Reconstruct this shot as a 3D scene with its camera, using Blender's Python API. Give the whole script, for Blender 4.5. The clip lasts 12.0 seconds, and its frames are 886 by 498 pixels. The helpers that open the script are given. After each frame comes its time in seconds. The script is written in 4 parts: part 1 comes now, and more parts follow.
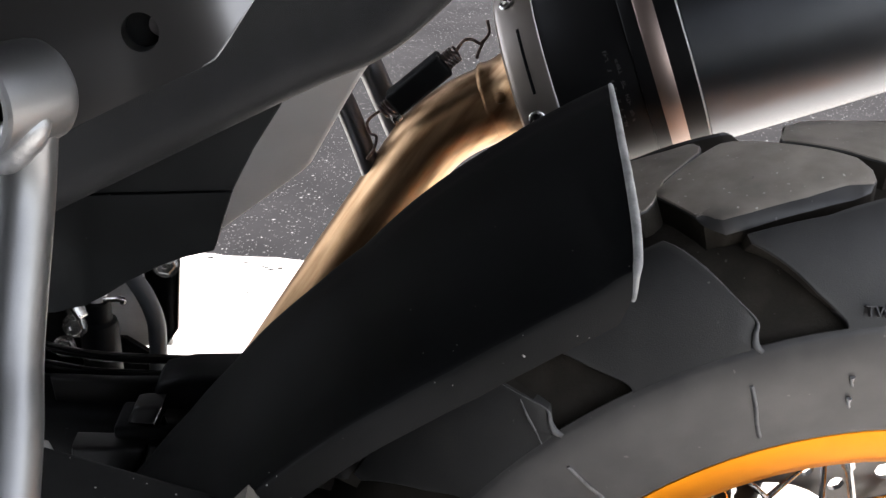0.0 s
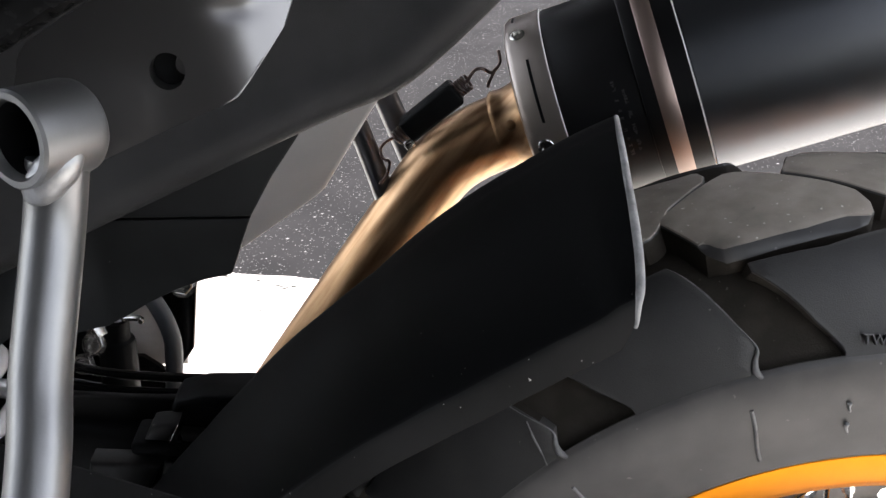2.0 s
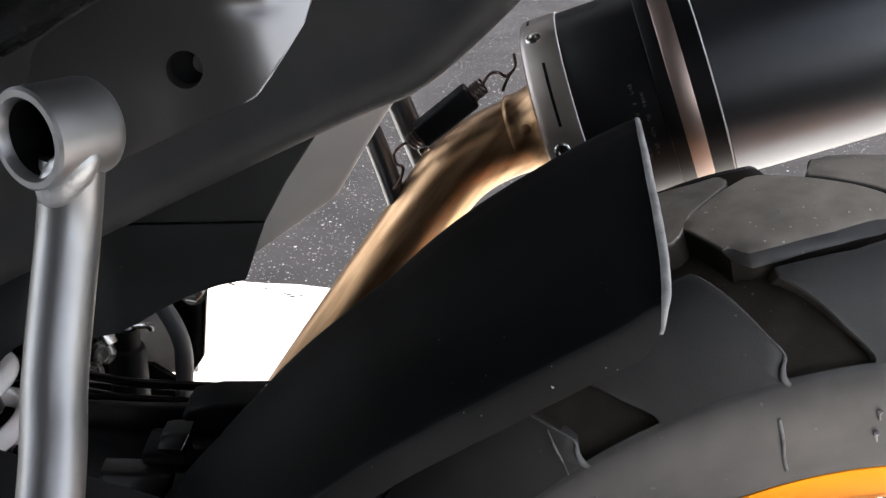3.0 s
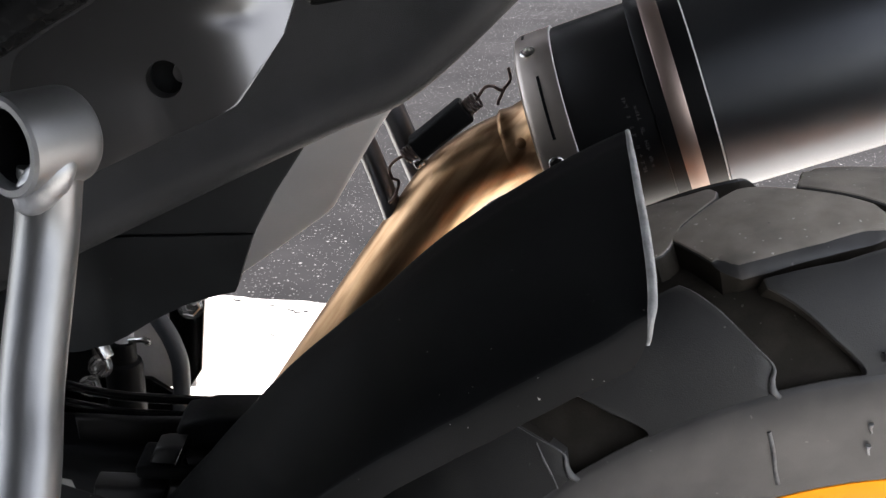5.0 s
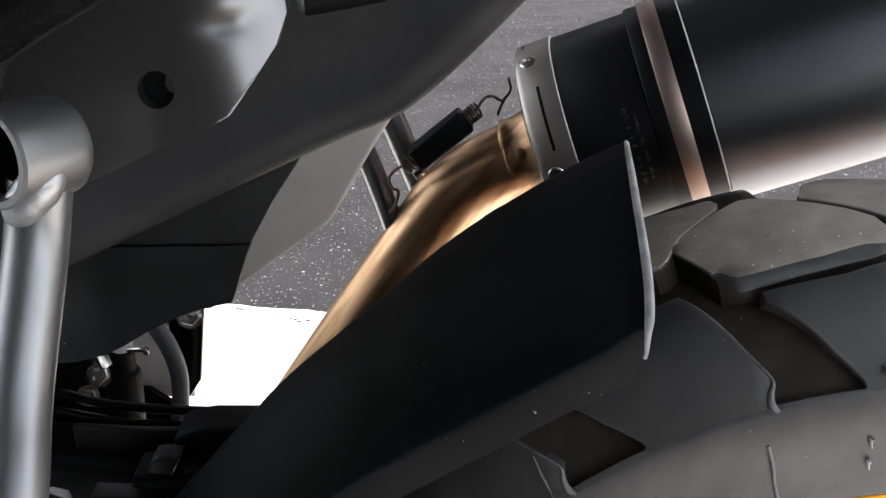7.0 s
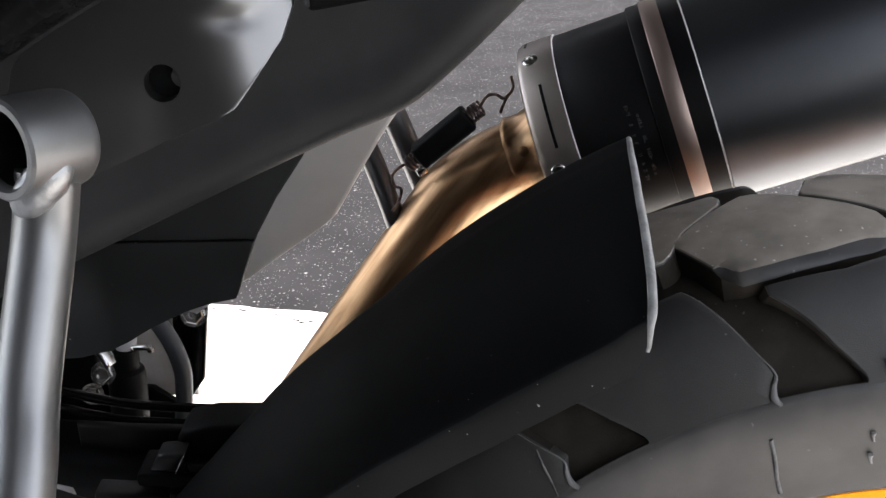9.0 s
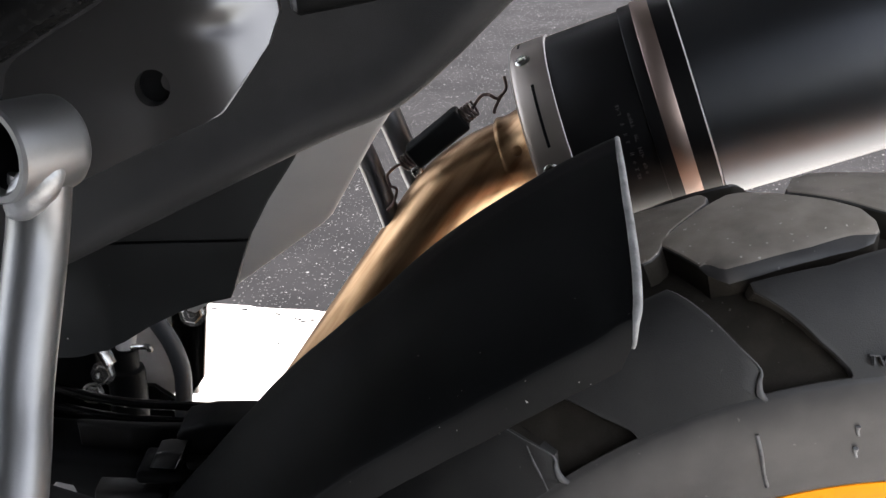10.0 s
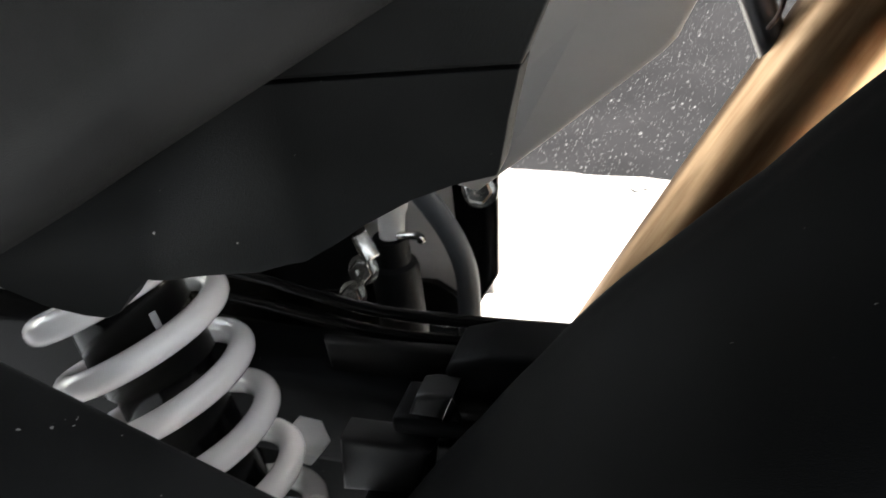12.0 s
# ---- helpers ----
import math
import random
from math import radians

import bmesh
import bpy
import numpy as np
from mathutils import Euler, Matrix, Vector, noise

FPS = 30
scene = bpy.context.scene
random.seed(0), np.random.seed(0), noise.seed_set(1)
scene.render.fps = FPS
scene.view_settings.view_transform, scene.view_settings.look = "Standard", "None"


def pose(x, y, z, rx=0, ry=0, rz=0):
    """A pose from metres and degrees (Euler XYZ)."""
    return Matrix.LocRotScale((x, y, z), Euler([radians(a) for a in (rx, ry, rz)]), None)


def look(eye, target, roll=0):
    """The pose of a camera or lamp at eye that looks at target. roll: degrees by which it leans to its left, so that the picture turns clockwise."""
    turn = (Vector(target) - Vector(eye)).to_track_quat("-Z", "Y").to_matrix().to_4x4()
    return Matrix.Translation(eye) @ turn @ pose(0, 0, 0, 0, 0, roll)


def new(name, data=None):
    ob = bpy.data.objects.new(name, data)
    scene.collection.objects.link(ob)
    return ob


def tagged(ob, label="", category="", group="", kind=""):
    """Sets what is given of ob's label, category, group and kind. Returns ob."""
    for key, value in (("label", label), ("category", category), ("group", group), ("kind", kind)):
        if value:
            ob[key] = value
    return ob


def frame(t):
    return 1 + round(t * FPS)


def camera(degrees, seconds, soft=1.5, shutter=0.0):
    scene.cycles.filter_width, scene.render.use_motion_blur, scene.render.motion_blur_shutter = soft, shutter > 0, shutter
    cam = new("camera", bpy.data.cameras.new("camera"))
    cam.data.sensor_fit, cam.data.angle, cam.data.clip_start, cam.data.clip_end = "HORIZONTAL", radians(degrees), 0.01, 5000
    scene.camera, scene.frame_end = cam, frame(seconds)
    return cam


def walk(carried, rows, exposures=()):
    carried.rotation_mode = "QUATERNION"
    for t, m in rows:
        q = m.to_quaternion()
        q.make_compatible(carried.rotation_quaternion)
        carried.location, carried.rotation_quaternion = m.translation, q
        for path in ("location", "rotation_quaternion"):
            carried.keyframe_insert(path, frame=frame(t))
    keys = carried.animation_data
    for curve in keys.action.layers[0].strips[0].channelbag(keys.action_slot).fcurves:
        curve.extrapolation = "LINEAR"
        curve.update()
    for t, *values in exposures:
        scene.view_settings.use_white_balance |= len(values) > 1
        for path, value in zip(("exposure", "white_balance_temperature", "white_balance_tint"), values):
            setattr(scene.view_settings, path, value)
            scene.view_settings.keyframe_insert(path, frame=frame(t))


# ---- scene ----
DEGREES = 48.4
cam = camera(DEGREES, 12.0, soft=1.5, shutter=0.25)


def view(x, y, z, yaw, pitch, roll):
    """A camera's pose: turned left by yaw, raised by pitch, leaning left by roll."""
    return pose(x, y, z, 90 + pitch, 0, yaw) @ pose(0, 0, 0, 0, 0, roll)


PATH = [
    (0, view(0.0132, 0.0686, 0.8317, -1.36, -27.78, -0.57)),
    (0.5, view(0.0098, 0.0662, 0.8319, -0.98, -27.55, -0.54)),
    (1, view(0.0089, 0.0661, 0.8334, -0.85, -27.30, -0.56)),
    (1.5, view(0.0066, 0.0590, 0.8402, -0.70, -27.00, -0.45)),
    (2, view(0.0142, 0.0559, 0.8427, -0.56, -26.73, -0.49)),
    (2.5, view(0.0135, 0.0582, 0.8430, -0.19, -26.37, -0.73)),
    (3, view(0.0077, 0.0639, 0.8365, -0.23, -26.20, -0.71)),
    (5, view(0.0181, 0.0631, 0.8334, 0.41, -25.15, -0.99)),
    (5.5, view(0.0124, 0.0641, 0.8360, 0.49, -24.87, -0.84)),
    (6, view(0.0062, 0.0695, 0.8370, 0.54, -24.59, -0.67)),
    (6.5, view(0.0234, 0.0661, 0.8337, 0.72, -24.64, -0.96)),
    (8.5, view(0.0153, 0.0676, 0.8329, 0.83, -24.66, -0.82)),
    (9, view(0.0213, 0.0626, 0.8309, 0.85, -24.47, -1.06)),
    (9.5, view(0.0298, 0.0574, 0.8347, 1.05, -24.58, -1.27)),
    (10, view(0.0282, 0.0563, 0.8341, 1.14, -24.56, -1.48)),
    (10.5, view(0.0331, 0.0604, 0.8269, 1.98, -24.82, -1.95)),
    (10.8, view(0.0348, 0.0634, 0.8220, 3.40, -25.30, -2.47)),
    (11, view(0.0410, 0.0696, 0.8115, 7.44, -25.70, -3.83)),
    (11.2, view(0.0517, 0.0992, 0.7878, 11.94, -26.63, -5.45)),
    (11.4, view(0.0493, 0.1487, 0.7484, 16.27, -26.95, -7.10)),
    (11.5, look((0.020, 0.208, 0.738), (-0.567, 1.860, -0.228), -11.5)),
    (11.6, look((-0.001, 0.246, 0.733), (-0.600, 1.869, -0.272), -11.0)),
    (11.8, view(0.0004, 0.2568, 0.7294, 21.74, -28.30, -10.07)),
    (12, view(-0.0074, 0.2703, 0.7282, 23.64, -30.21, -11.90)),
]
walk(cam, PATH, [(0, 2.58, 6700, 13), (10.6, 2.58, 6700, 13), (11.3, 2.6, 6900, 10), (12, 2.72, 6900, 8)])

# ---- light ----
SUN_ELEVATION, SUN_TURN = 36, 60
world = bpy.data.worlds.new("sky")
scene.world = world
world.use_nodes = True
sky = world.node_tree.nodes.new("ShaderNodeTexSky")
sky.sky_type, sky.sun_disc = "NISHITA", False
sky.sun_elevation, sky.sun_rotation = radians(SUN_ELEVATION), radians(90 - SUN_TURN)
background = world.node_tree.nodes["Background"]
haze = world.node_tree.nodes.new("ShaderNodeHueSaturation")
haze.inputs["Saturation"].default_value = 0.35
world.node_tree.links.new(sky.outputs[0], haze.inputs["Color"])
world.node_tree.links.new(haze.outputs[0], background.inputs[0])
background.inputs[1].default_value = 0.15
sun = new("sun", bpy.data.lights.new("sun", "SUN"))
sun.data.energy, sun.data.angle, sun.data.color = 3.0, radians(0.6), (1.0, 0.95, 0.88)
sun_way = Vector((math.cos(radians(SUN_ELEVATION)) * math.cos(radians(SUN_TURN)), math.cos(radians(SUN_ELEVATION)) * math.sin(radians(SUN_TURN)), math.sin(radians(SUN_ELEVATION))))
sun.matrix_world = look(sun_way * 30, (0, 0, 0))

# ---- materials ----
def material(name, base, rough, metal=0.0, other=None, scale=40.0, mix=0.35, bump=0.0, bump_scale=300.0,
             specks=0.0, speck_scale=500.0, stretch=(1, 1, 1), turn=0.0, coat=0.0, rough_var=0.1, speck_colour=(0.45, 0.44, 0.42), gloss=0.5, cluster=0.0, worn_edge=None):
    """A surface with two scales of variation: broad stains between base and other, fine relief, and optional dust specks."""
    m = bpy.data.materials.new(name)
    m.use_nodes = True
    nodes, links = m.node_tree.nodes, m.node_tree.links
    bsdf = nodes["Principled BSDF"]
    coords = nodes.new("ShaderNodeTexCoord")
    mapping = nodes.new("ShaderNodeMapping")
    mapping.vector_type = "TEXTURE"
    mapping.inputs["Scale"].default_value, mapping.inputs["Rotation"].default_value = stretch, (0, radians(turn), 0)
    links.new(coords.outputs["Object"], mapping.inputs[0])
    broad = nodes.new("ShaderNodeTexNoise")
    broad.inputs["Scale"].default_value, broad.inputs["Detail"].default_value = scale, 6
    fine = nodes.new("ShaderNodeTexNoise")
    fine.inputs["Scale"].default_value, fine.inputs["Detail"].default_value = bump_scale, 4
    for n in (broad, fine):
        links.new(mapping.outputs[0], n.inputs["Vector"])
    ramp = nodes.new("ShaderNodeMapRange")
    ramp.inputs["From Min"].default_value, ramp.inputs["From Max"].default_value = 0.38, 0.68
    links.new(broad.outputs[0], ramp.inputs["Value"])
    blend = nodes.new("ShaderNodeMix")
    blend.data_type = "RGBA"
    blend.inputs[6].default_value = (*base, 1)
    blend.inputs[7].default_value = (*(other or [c * (1 - mix) for c in base]), 1)
    links.new(ramp.outputs[0], blend.inputs[0])
    colour = blend.outputs[2]
    if specks:
        dots = nodes.new("ShaderNodeTexNoise")
        dots.inputs["Scale"].default_value, dots.inputs["Detail"].default_value = speck_scale, 1
        links.new(coords.outputs["Object"], dots.inputs["Vector"])
        cut = nodes.new("ShaderNodeMapRange")
        cut.inputs["From Min"].default_value, cut.inputs["From Max"].default_value = 0.80 - specks + 0.5 * cluster, 0.84 - specks + 0.5 * cluster
        gather = nodes.new("ShaderNodeTexNoise")
        gather.inputs["Scale"].default_value, gather.inputs["Detail"].default_value = speck_scale * 0.06, 3
        links.new(coords.outputs["Object"], gather.inputs["Vector"])
        crowd = nodes.new("ShaderNodeMath")
        crowd.operation = "MULTIPLY_ADD"
        crowd.inputs[1].default_value = cluster
        links.new(gather.outputs[0], crowd.inputs[0])
        links.new(dots.outputs[0], crowd.inputs[2])
        links.new(crowd.outputs[0], cut.inputs["Value"])
        over = nodes.new("ShaderNodeMix")
        over.data_type = "RGBA"
        over.inputs[7].default_value = (*speck_colour, 1)
        links.new(cut.outputs[0], over.inputs[0])
        links.new(colour, over.inputs[6])
        colour = over.outputs[2]
    if worn_edge:
        shape = nodes.new("ShaderNodeNewGeometry")
        rub = nodes.new("ShaderNodeMapRange")
        rub.inputs["From Min"].default_value, rub.inputs["From Max"].default_value = 0.53, 0.64
        links.new(shape.outputs["Pointiness"], rub.inputs["Value"])
        patchy = nodes.new("ShaderNodeMath")
        patchy.operation = "MULTIPLY"
        links.new(rub.outputs[0], patchy.inputs[0])
        links.new(broad.outputs[0], patchy.inputs[1])
        edge = nodes.new("ShaderNodeMix")
        edge.data_type = "RGBA"
        edge.inputs[7].default_value = (*worn_edge, 1)
        links.new(patchy.outputs[0], edge.inputs[0])
        links.new(colour, edge.inputs[6])
        colour = edge.outputs[2]
    links.new(colour, bsdf.inputs["Base Color"])
    wear = nodes.new("ShaderNodeMapRange")
    wear.inputs["To Min"].default_value, wear.inputs["To Max"].default_value = max(0.03, rough - rough_var), min(1, rough + rough_var)
    links.new(fine.outputs[0], wear.inputs["Value"])
    links.new(wear.outputs[0], bsdf.inputs["Roughness"])
    bsdf.inputs["Metallic"].default_value = metal
    bsdf.inputs["Coat Weight"].default_value = coat
    bsdf.inputs["Specular IOR Level"].default_value = gloss
    if bump:
        relief = nodes.new("ShaderNodeBump")
        relief.inputs["Strength"].default_value, relief.inputs["Distance"].default_value = bump, 0.001
        links.new(fine.outputs[0], relief.inputs["Height"])
        links.new(relief.outputs[0], bsdf.inputs["Normal"])
    return m


BLACK_PLASTIC = material("black_plastic", (0.0038, 0.0041, 0.0044), 0.48, scale=25, bump=0.25, bump_scale=2500, specks=-0.01, speck_scale=520, gloss=0.105, cluster=0.1)
GUARD_PLASTIC = material("matt_guard_plastic", (0.0026, 0.0029, 0.0032), 0.50, scale=25, bump=0.25, bump_scale=2500, specks=-0.01, speck_scale=520, gloss=0.06, cluster=0.1)
# Dust specks for the swingarm; base raised to hold the skirt's light.
DUSTY_LIT_PLASTIC = material("dusty_lit_black_plastic", (0.0128, 0.0130, 0.0132), 0.50, scale=25, bump=0.25, bump_scale=2200, specks=0.035, speck_scale=330, gloss=0.1, cluster=0.2)
DARK_PLASTIC = material("dark_grey_plastic", (0.0305, 0.0305, 0.0312), 0.50, scale=20, bump=0.25, bump_scale=2200, specks=0.0, speck_scale=380, gloss=0.14)
PANEL_PLASTIC = material("black_panel_plastic", (0.0125, 0.0132, 0.0136), 0.55, scale=22, bump=0.25, bump_scale=2200, specks=-0.01, speck_scale=380, gloss=0.12)
GREY_PLASTIC = material("grey_plastic", (0.42, 0.405, 0.385), 0.6, scale=14, mix=0.12, bump=0.1, bump_scale=1800)
RUBBER = material("tyre_rubber", (0.0255, 0.0252, 0.0258), 0.46, other=(0.046, 0.0442, 0.0430), scale=42, bump=0.09, bump_scale=1500, specks=0.035, speck_scale=300, speck_colour=(0.10, 0.095, 0.09), worn_edge=(0.20, 0.19, 0.18))
TREAD_RUBBER = material("tread_rubber", (0.0118, 0.0120, 0.0124), 0.50, other=(0.0225, 0.0220, 0.0216), scale=30, bump=0.2, bump_scale=1500, specks=0.02, speck_scale=300, speck_colour=(0.09, 0.085, 0.08), worn_edge=(0.22, 0.21, 0.20))
# Brown groove dirt; its tone also carries some of the recess shade.
GROOVE_RUBBER = material("dirty_shaded_groove_rubber", (0.026, 0.0225, 0.0185), 0.85, gloss=0.2, other=(0.042, 0.0365, 0.030), scale=60, bump=0.3, bump_scale=900, specks=0.03, speck_scale=300, speck_colour=(0.10, 0.09, 0.08))
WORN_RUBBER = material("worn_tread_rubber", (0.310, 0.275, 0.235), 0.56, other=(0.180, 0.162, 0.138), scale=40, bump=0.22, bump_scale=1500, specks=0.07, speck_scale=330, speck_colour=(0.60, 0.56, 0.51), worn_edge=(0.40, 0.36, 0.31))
ORANGE = material("orange_anodised", (0.66, 0.225, 0.0015), 0.42, metal=0.88, scale=30, mix=0.12, bump=0.05, bump_scale=1500)
SILVER = material("brushed_titanium", (0.42, 0.375, 0.338), 0.40, metal=1.0, scale=18, mix=0.18, bump=0.06, bump_scale=1400)
TAN = material("bronze_band", (0.37, 0.285, 0.250), 0.46, metal=1.0, scale=18, mix=0.15, bump=0.05, bump_scale=1400)
# Golden heat tint; the long dark streaks stand in for reflections.
GOLD_PIPE = material("heat_tinted_streaked_steel", (0.54, 0.355, 0.205), 0.37, metal=1.0, other=(0.26, 0.145, 0.075), scale=110, stretch=(10, 1, 1), turn=-55, rough_var=0.03)
BLACK_METAL = material("black_coated_metal", (0.0048, 0.0048, 0.0053), 0.40, gloss=0.20, scale=16, mix=0.3, bump=0.05, bump_scale=1600)
CAN_METAL = material("dark_brushed_can", (0.148, 0.155, 0.168), 0.37, metal=1.0, scale=10, mix=0.2, bump=0.06, bump_scale=1500)
GREY_PAINT = material("silver_grey_paint", (0.228, 0.230, 0.233), 0.38, metal=0.88, scale=60, mix=0.10, bump=0.05, bump_scale=1700, specks=0.0, speck_scale=900, speck_colour=(0.6, 0.6, 0.6))
DARK_PAINT = material("dark_grey_paint", (0.14, 0.138, 0.135), 0.36, metal=0.85, scale=30, mix=0.25, bump=0.15, bump_scale=1300, specks=0.03, speck_scale=600)
WELD = material("weld_bead", (0.34, 0.345, 0.35), 0.40, metal=0.85, scale=120, mix=0.2, bump=0.35, bump_scale=500)
CHROME = material("zinc_bolt", (0.66, 0.65, 0.62), 0.22, metal=1.0, scale=90, mix=0.35, bump=0.1, bump_scale=900)
WIRE = material("spring_wire", (0.16, 0.12, 0.11), 0.35, metal=0.9, scale=120, mix=0.5)
WHITE_GLOSS = material("white_spring_enamel", (0.93, 0.90, 0.885), 0.16, scale=14, other=(0.88, 0.84, 0.815), coat=0.4, rough_var=0.05)
BLACK_GLOSS = material("black_gloss_paint", (0.0035, 0.0035, 0.0035), 0.16, scale=18, coat=0.1, gloss=0.35, rough_var=0.06)
LINK_METAL = material("worn_linkage_metal", (0.020, 0.020, 0.0195), 0.40, metal=0.2, scale=45, mix=0.5, bump=0.15, bump_scale=900)
LUG_METAL = material("dusty_lug_metal", (0.17, 0.155, 0.135), 0.6, scale=120, mix=0.3, bump=0.3, bump_scale=900)
HOSE_RUBBER = material("hose_rubber", (0.055, 0.060, 0.066), 0.5, scale=30, bump=0.15, bump_scale=1200)
PALE_LABEL = material("pale_label", (0.45, 0.45, 0.45), 0.5)
CAST_ALLOY = material("cast_alloy", (0.72, 0.70, 0.68), 0.5, scale=60, mix=0.15, bump=0.2, bump_scale=500)
PALE_MARK = material("pale_print", (0.036, 0.036, 0.035), 0.6, scale=300, mix=0.7)
PALE_RUBBER = material("pale_rubber", (0.135, 0.135, 0.137), 0.6, scale=160, mix=0.6, bump=0.3, bump_scale=700)
# Pale grey; on rims and edges it holds a painted highlight.
PALE_GREY = material("pale_grey", (0.30, 0.30, 0.30), 0.55, scale=90, mix=0.5, bump=0.4, bump_scale=600)
BRACKET_PAINT = material("bracket_paint", (0.185, 0.180, 0.177), 0.31, metal=0.97, scale=25, mix=0.06, bump=0.02, bump_scale=1500, rough_var=0.04, specks=0.012, speck_scale=330)
def asphalt_surface():
    """Worn dark asphalt: soft broad patches, fine grit and scattered bright stones of uneven size."""
    m = material("asphalt", (0.039, 0.0390, 0.0425), 0.9, other=(0.029, 0.0292, 0.0318), scale=5, bump=0.3, bump_scale=220, gloss=0.01)
    nodes, links = m.node_tree.nodes, m.node_tree.links
    bsdf = nodes["Principled BSDF"]
    under = bsdf.inputs["Base Color"].links[0].from_socket
    where = nodes.new("ShaderNodeTexCoord")
    for cells, widest, share in ((70.0, 0.36, 0.60), (120.0, 0.42, 0.48), (210.0, 0.45, 0.45)):
        stones = nodes.new("ShaderNodeTexVoronoi")
        stones.inputs["Scale"].default_value = cells
        links.new(where.outputs["Object"], stones.inputs["Vector"])
        pick = nodes.new("ShaderNodeSeparateColor")
        links.new(stones.outputs["Color"], pick.inputs[0])
        size = nodes.new("ShaderNodeMapRange")
        size.inputs["From Min"].default_value, size.inputs["From Max"].default_value, size.inputs["To Max"].default_value = share, 1.0, widest
        links.new(pick.outputs[0], size.inputs["Value"])
        inside = nodes.new("ShaderNodeMapRange")
        inside.interpolation_type = "SMOOTHSTEP"
        links.new(stones.outputs["Distance"], inside.inputs["Value"])
        links.new(size.outputs[0], inside.inputs["From Min"])
        inside.inputs["From Max"].default_value, inside.inputs["To Min"].default_value, inside.inputs["To Max"].default_value = 0.0, 0.0, 1.0
        pale = nodes.new("ShaderNodeMix")
        pale.data_type = "RGBA"
        pale.inputs[6].default_value, pale.inputs[7].default_value = (0.06, 0.06, 0.064, 1), (0.42, 0.42, 0.44, 1)
        links.new(pick.outputs[1], pale.inputs[0])
        over = nodes.new("ShaderNodeMix")
        over.data_type = "RGBA"
        links.new(inside.outputs[0], over.inputs[0])
        links.new(under, over.inputs[6])
        links.new(pale.outputs[2], over.inputs[7])
        under = over.outputs[2]
    links.new(under, bsdf.inputs["Base Color"])
    return m


ASPHALT = asphalt_surface()
PALE_SLAB = material("pale_concrete", (0.80, 0.79, 0.77), 0.7, other=(0.74, 0.73, 0.71), scale=6, bump=0.3, bump_scale=200, specks=0.06, speck_scale=70, speck_colour=(0.16, 0.155, 0.15), cluster=0.15)
DARK_GLOSS = material("dark_gloss_casting", (0.004, 0.004, 0.0039), 0.36, gloss=0.3, scale=25, bump=0.04, bump_scale=700)
TUBE_BLACK = material("black_tube_paint", (0.006, 0.006, 0.006), 0.26, scale=18, gloss=0.10)
STAND_METAL = material("dark_plated_tube", (0.20, 0.20, 0.205), 0.34, metal=1.0, scale=30, mix=0.2, bump=0.05, bump_scale=1200)
DARK_WALL = material("dark_wall", (0.02, 0.0196, 0.019), 1.0, scale=3, mix=0.2, bump=0.2, bump_scale=80)
ROOF = material("dark_roof", (0.03, 0.03, 0.03), 0.8, scale=3, mix=0.2)

# ---- shapes ----
BASE = Vector((0.0, 0.52, 0.0))
AXLE = Vector((0.242, 0.52, 0.32))


def link(name, bm, mat, smooth=40):
    bmesh.ops.recalc_face_normals(bm, faces=bm.faces)
    mesh = bpy.data.meshes.new(name)
    bm.to_mesh(mesh)
    bm.free()
    mesh.materials.append(mat)
    if smooth:
        for p in mesh.polygons:
            p.use_smooth = True
        mesh.set_sharp_from_angle(angle=radians(smooth))
    return new(name, mesh)


def part(name, bm, mat, parent, label="", smooth=40):
    """Links a bmesh, in world places, as one mesh under a thing or under a part."""
    ob = link(name, bm, mat, smooth)
    ob.parent = parent
    if parent.type == "EMPTY":
        ob.matrix_parent_inverse = Matrix.Translation(-parent.location)
    return tagged(ob, label)


def again(ob, m):
    """Another object on the same mesh, under the same parent, at the pose m."""
    twin = new(ob.name.split(".")[0], ob.data)
    twin.parent, twin.matrix_parent_inverse, twin.matrix_basis = ob.parent, ob.matrix_parent_inverse, m
    return twin


def smooth_line(points, steps=8):
    """Points along a soft curve through the given ones."""
    pts = [Vector(p) for p in points]
    if len(pts) < 3:
        return pts
    ends = [2 * pts[0] - pts[1], *pts, 2 * pts[-1] - pts[-2]]
    out = []
    for a, b, c, d in zip(ends, ends[1:], ends[2:], ends[3:]):
        for i in range(steps):
            t = i / steps
            out.append(0.5 * (2 * b + (c - a) * t + (2 * a - 5 * b + 4 * c - d) * t * t + (3 * b - a - 3 * c + d) * t ** 3))
    return out + [pts[-1]]


def skin(bm, rings, closed=True, caps=True):
    """Quads between rings of points; caps close both ends."""
    made = [[bm.verts.new(p) for p in ring] for ring in rings]
    for a, b in zip(made, made[1:]):
        n = len(a)
        for i in range(n if closed else n - 1):
            bm.faces.new((a[i], a[(i + 1) % n], b[(i + 1) % n], b[i]))
    if caps and closed:
        bm.faces.new(made[0])
        bm.faces.new(made[-1][::-1])
    return made


